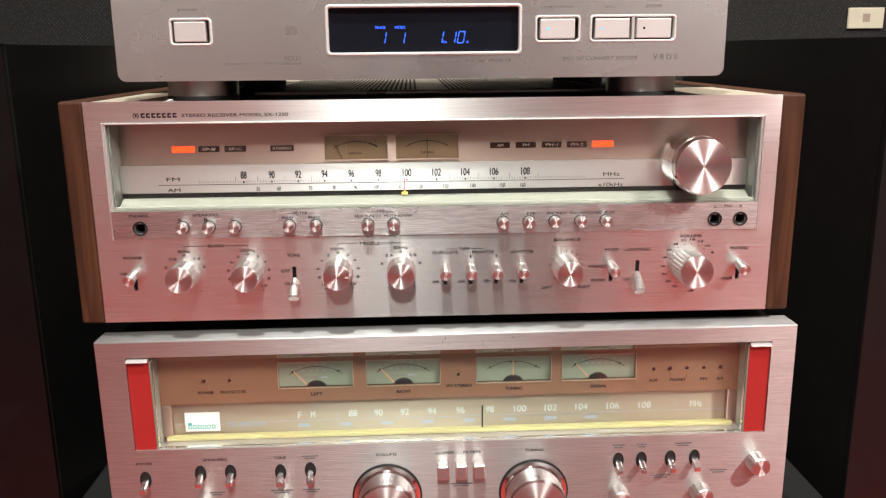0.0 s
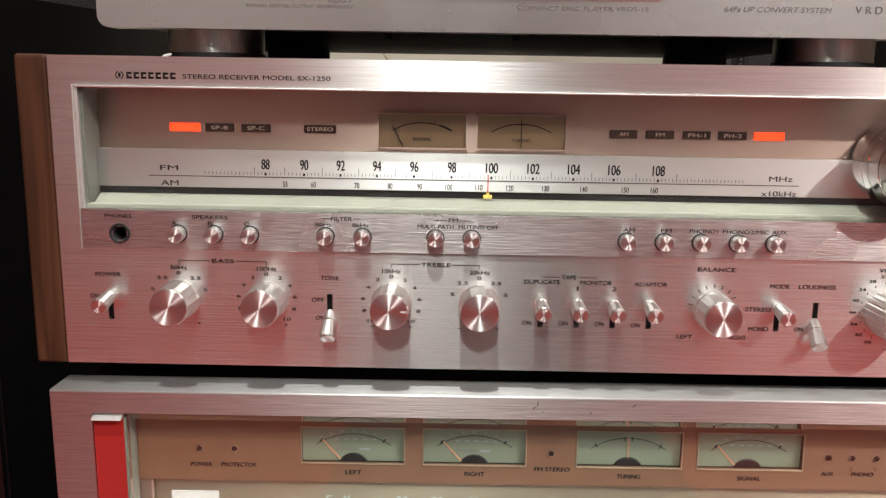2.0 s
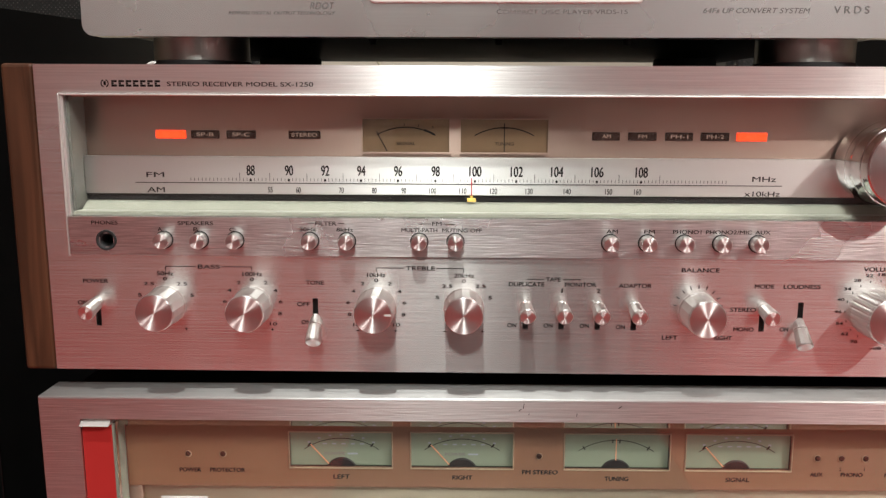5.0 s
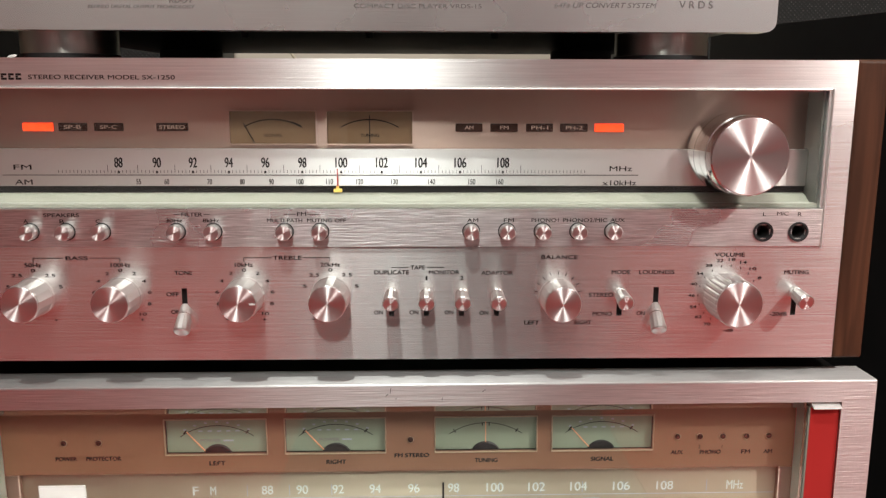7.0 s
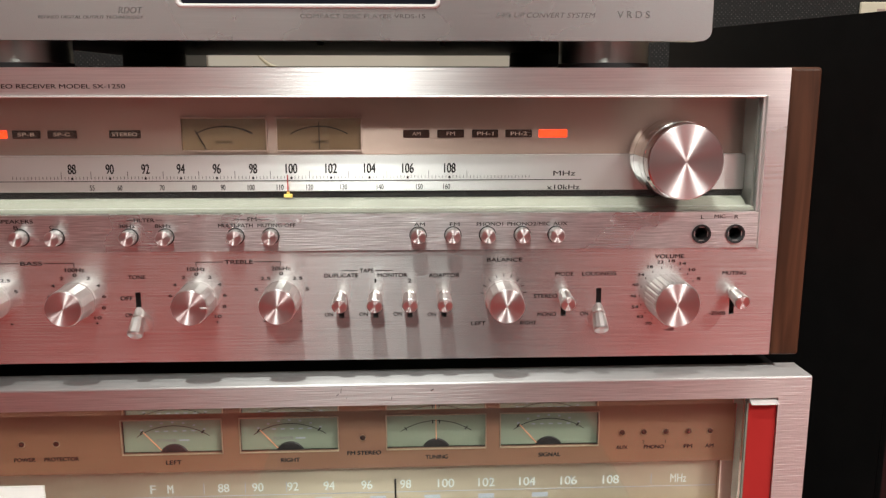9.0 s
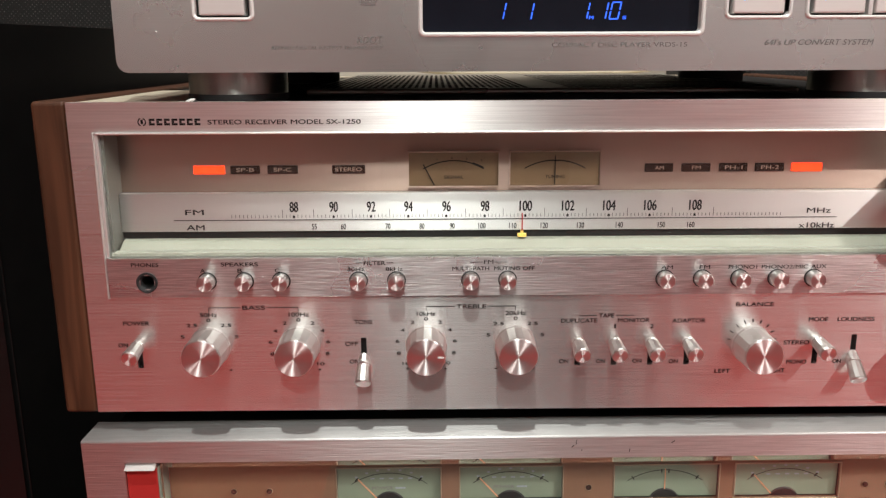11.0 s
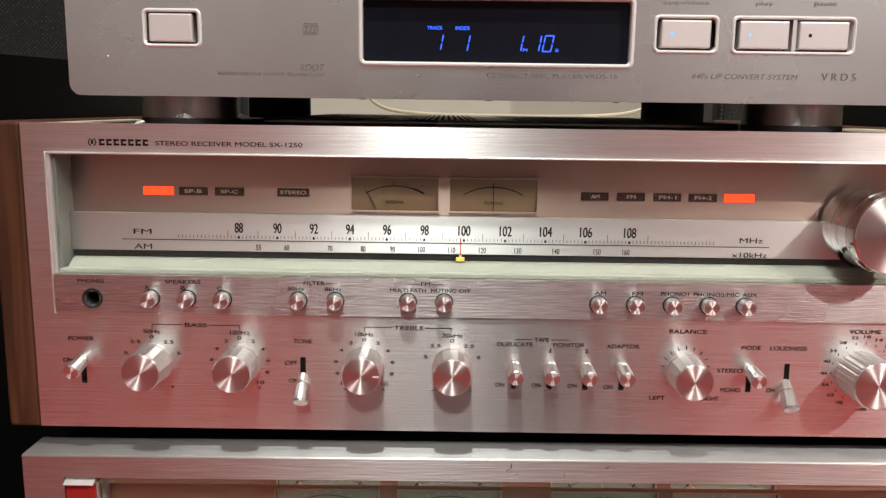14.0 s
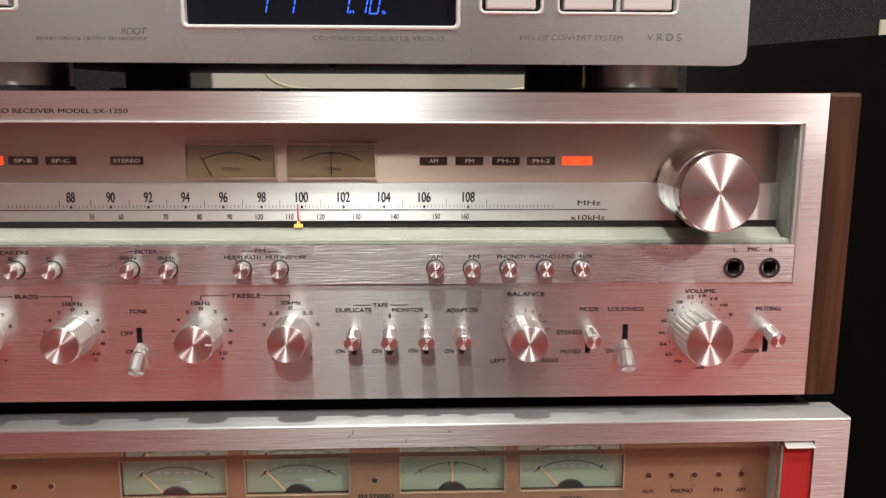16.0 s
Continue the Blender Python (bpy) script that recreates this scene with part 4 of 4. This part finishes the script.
for x0, x1 in ((-0.2276, -0.2190), (0.2380, 0.2466)):
    part("dial_cheek", box(x0, x1, 0.0090, 0.0124, 0.7002, 0.7272, 0.0008), BACK_ALU, sr)
for k, (x0, x1, word) in enumerate(((-0.1310, -0.0710, "LEFT"), (-0.0600, -0.0005, "RIGHT"), (0.0292, 0.0900, "TUNING"), (0.0992, 0.1600, "SIGNAL"))):
    c = (x0 + x1) / 2
    m = part("meter", box(x0, x1, 0.0120, 0.0123, 0.7395, 0.7615), METER_GREEN, sr, "pale green lit meter")
    rim(x0 - 0.0005, x1 + 0.0005, 0.7389, 0.7620, 0.0008, 0.0078, 0.0084, m, METER_RIM, "meter_rim", 0.0006)
    part("meter_hub", lathe(c, 0.7352, [(0.0094, 0.0119), (0.0088, 0.0112)], 32), BLACK, m)
    ring_print(c, 0.7180, 0.0381, 0.0385, 0.0117, 55, 125, m)
    letters(word, c, 0.7338, 0.0083, sr, 0.0026, 0.0021 * len(word) + 0.001, weight=0.16)
    if word == "TUNING":
        bar(c, 0.7405, c, 0.7570, 0.0005, 0.0113, m, NEEDLE)
        for u in (-0.018, -0.002, 0.002, 0.018):
            bar(c + u, 0.7560 - abs(u) * 0.26 - 0.001, c + u * 1.08, 0.7560 - abs(u) * 0.26 + 0.0012, 0.0006, 0.0115, m, INK, "meter_tick")
    else:
        bar(c - 0.0075, 0.7405, c - 0.0180, 0.7525, 0.0006, 0.0113, m, NEEDLE)
        for u in (-0.0190, 0.0180):
            bar(c + u - 0.0008, 0.7512, c + u + 0.0008, 0.7533, 0.0008, 0.0115, m, INK, "meter_tick")
        if k < 2:
            letters("POWER", c - 0.004, 0.7468, 0.0116, m, 0.0020, 0.0120, GREY_INK)
            mark(c + 0.0035, c + 0.0095, 0.7463, 0.7473, 0.0116, m, GREYBLUE)
        for u in range(7):
            a = radians(118 - 9.3 * u)
            mark(c + 0.0405 * math.cos(a) - 0.0008, c + 0.0405 * math.cos(a) + 0.0008, 0.7180 + 0.0405 * math.sin(a) - 0.0005, 0.7180 + 0.0405 * math.sin(a) + 0.0005, 0.0116, m, GREYBLUE, "scale_bar")
        for u in range(5):
            mark(c - 0.011 + 0.0055 * u, c - 0.0085 + 0.0055 * u, 0.7525, 0.7533, 0.0116, m, GREYBLUE)
for x in (-0.1905, -0.1700, 0.0145, 0.1748, 0.1884, 0.2022, 0.2165, 0.2300):
    d = part("indicator_dot", lathe(x, 0.7475, [(0.0020, 0.0084), (0.0019, 0.0079), (0.0016, 0.0077)], 20), METER_RIM, sr, "tiny round indicator")
    part("lens", lathe(x, 0.7478, [(0.0017, 0.0078), (0.0016, 0.0074), (0.0007, 0.0070)], 16), LAMP_OFF, d)
for w, x, wd in (("POWER", -0.1900, 0.0125), ("PROTECTOR", -0.1680, 0.0205), ("FM STEREO", 0.0150, 0.0205), ("AUX", 0.1748, 0.0072), ("PHONO", 0.1950, 0.0125), ("FM", 0.2165, 0.0052), ("AM", 0.2300, 0.0052)):
    letters(w, x, 0.7375, 0.0083, sr, 0.0025, wd, weight=0.16)
for w, x in (("2", 0.1884), ("1", 0.2022)):
    letters(w, x, 0.7410, 0.0083, sr, 0.0021)
for w, x in (("F", -0.1160), ("M", -0.1055), ("88", -0.0728), ("90", -0.0517), ("92", -0.0300), ("94", -0.0075), ("96", 0.0160), ("98", 0.0402), ("100", 0.0655), ("102", 0.0910), ("104", 0.1168), ("106", 0.1430), ("108", 0.1698), ("MHz", 0.2130)):
    letters(w, x, 0.7142, 0.0122, sr, 0.0056, 0.0034 * len(w), DIAL_INK, name="dial_number")
for k in range(12):
    mark(-0.085 + 0.0255 * k, -0.0846 + 0.0255 * k, 0.7105, 0.7175, 0.0122, sr, GREYBLUE, "dial_tick")
for k in range(8):
    mark(-0.118 + 0.034 * k, -0.108 + 0.034 * k, 0.7035, 0.7065, 0.0122, sr, GREYBLUE, "dial_bar")
mark(-0.2180, 0.2370, 0.7088, 0.7091, 0.0122, sr, GREYBLUE)
pl = part("maker_plate", box(-0.2095, -0.1815, 0.0112, 0.0124, 0.7025, 0.7190, 0.0003), WHITE, sr, "white maker's plate")
for k in range(6):
    part("maker_mark", holed(-0.2070 + 0.0038 * k, -0.2040 + 0.0038 * k, 0.7050, 0.7085 + (0.002 if k == 0 else 0), [(-0.2063 + 0.0038 * k, -0.2047 + 0.0038 * k, 0.7058, 0.7077)], 0.0109, 0.0111), GREEN, pl)
letters("G-8000", -0.1600, 0.7075, 0.0122, sr, 0.0045, 0.0310, GREYBLUE)
part("dial_pointer", box(0.0334, 0.0345, 0.0085, 0.0100, 0.6985, 0.7190), INK, sr, "dark dial pointer")
sg = part("window_glass", extruded(-0.2266, 0.2456, [(-0.0072, 0.6968), (-0.0020, 0.6968), (-0.0020, 0.7748), (-0.0030, 0.7748), (-0.0072, 0.7708)]), ACRYLIC, sr, "clear acrylic pane with a bevelled top edge")
sg.visible_shadow = False
# switches, keys and knobs of the lower panel
LY = sy0


def rocker(x, z):
    w = part("switch_well", lathe(x, z, [(0.0044, LY + 0.0003), (0.0046, LY - 0.0004), (0.0042, LY - 0.0004)], 24), BLACK, sr)
    for v in w.data.vertices:
        v.co.z *= 1.6
    s = part("toggle", box(x - 0.0026, x + 0.0026, LY - 0.0105, LY, z - 0.0050, z + 0.0002, 0.0012, 3), CHROME, sr, "polished metal toggle")
    for v in s.data.vertices:
        if v.co.y < 0:
            v.co.z -= 0.003


for x, z in ((-0.2390, 0.6710), (-0.1950, 0.6750), (-0.1710, 0.6750), (-0.1310, 0.6740), (-0.1070, 0.6750), (0.1440, 0.6750), (0.1630, 0.6752), (0.1870, 0.6755), (0.2070, 0.6757)):
    rocker(x, z)
for x in (0.0000, 0.0150, 0.0292):
    part("key", box(x - 0.0048, x + 0.0048, LY - 0.0090, LY, 0.6665, 0.6790, 0.0016, 3), KNOB, sr, "silver rectangular key")
for x in (-0.0455, 0.0745):
    bk = part("large_knob", lathe(x, 0.6500, [(0.0270, LY), (0.0270, LY - 0.0020), (0.0245, LY - 0.0030), (0.0235, LY - 0.0240), (0.0220, LY - 0.0255)], 64), CHROME, sr, "large polished knob")
    part("knob_face", lathe(x, 0.6500, [(0.0218, LY - 0.0252), (0.0218, LY - 0.0257), (0.0003, LY - 0.0255)], 64), SPUN, bk, centre=(x, LY - 0.0256, 0.65))
    part("knob_ring", lathe(x, 0.6500, [(0.0285, LY + 0.0002), (0.0285, LY - 0.0008), (0.0275, LY - 0.0008)], 64), BLACK, bk)
for x, z in ((0.2580, 0.6710), (0.1450, 0.6450), (0.2130, 0.6450), (-0.1950, 0.6440), (-0.1310, 0.6440)):
    sk = part("small_knob", lathe(x, z, [(0.0085, LY), (0.0080, LY - 0.0120), (0.0073, LY - 0.0128)], 20), KNOB, sr, "small metal knob")
    part("knob_face", lathe(x, z, [(0.0072, LY - 0.0125), (0.0072, LY - 0.0131), (0.0003, LY - 0.0130)], 40), SPUN, sk, centre=(x, LY - 0.013, z))
for w, x, wd in (("POWER", -0.2390, 0.0125), ("SPEAKERS", -0.1830, 0.0190), ("TONE", -0.1310, 0.0095), ("VOLUME", -0.0455, 0.0170), ("LOUDNESS", 0.0020, 0.0150), ("FILTERS", 0.0240, 0.0140), ("TUNING", 0.0745, 0.0150)):
    letters(w, x, 0.6868 if w != "POWER" else 0.6850, LY - 0.0002, sr, 0.0022, wd)
for x, z, wd in ((-0.1070, 0.6868, 0.013), (0.144, 0.688, 0.010), (0.163, 0.688, 0.008), (0.197, 0.688, 0.014), (-0.183, 0.657, 0.012), (-0.131, 0.657, 0.018), (-0.107, 0.657, 0.014), (0.015, 0.658, 0.018), (0.1800, 0.660, 0.016), (0.2280, 0.663, 0.014)):
    mark(x - wd / 2, x + wd / 2, z + 0.0004, z + 0.0014, LY - 0.0003, sr, GREY_INK, "label_bar")
    mark(x - wd * 0.35, x + wd * 0.35, z - 0.0016, z - 0.0006, LY - 0.0003, sr, GREY_INK, "label_bar")
# the lower receiver stands a quarter of a degree off level
sr.location.x += 0.0008
sr.rotation_euler = (0.0, -0.0045, 0.0)
# small scratches of the metal on the upper rail
for x, z, dx, dz in ((0.0035, 0.7830, 0.0004, 0.0030), (0.0010, 0.7815, 0.0014, 0.0012), (0.0065, 0.7795, 0.0005, 0.0006), (0.0560, 0.7835, 0.0018, 0.0012), (0.0330, 0.7785, 0.0003, 0.0018)):
    bar(x, z, x + dx, z + dz, 0.0003, LY - 0.0004, sr, INK, "scratch")

# a fleck of white paper on the edge of the upper receiver
fl = bmesh.new()
bmesh.ops.create_icosphere(fl, subdivisions=2, radius=0.0014)
for v in fl.verts:
    v.co = Vector((v.co.x * 1.9 - 0.1975, v.co.y * 0.8 + 0.0022, v.co.z * 0.6 + 0.9697 + v.co.x * 0.4))
tagged(part("paper_fleck", fl, WHITE), "tiny white paper fleck on the receiver's edge", "paper fleck")

for x, z, r in ((-0.2115, 1.0035, 0.0006), (-0.2145, 1.0100, 0.0003)):
    part("dust_speck", lathe(x, z, [(r, -0.0001), (r * 0.5, -0.0004)], 8), WHITE, cdf)
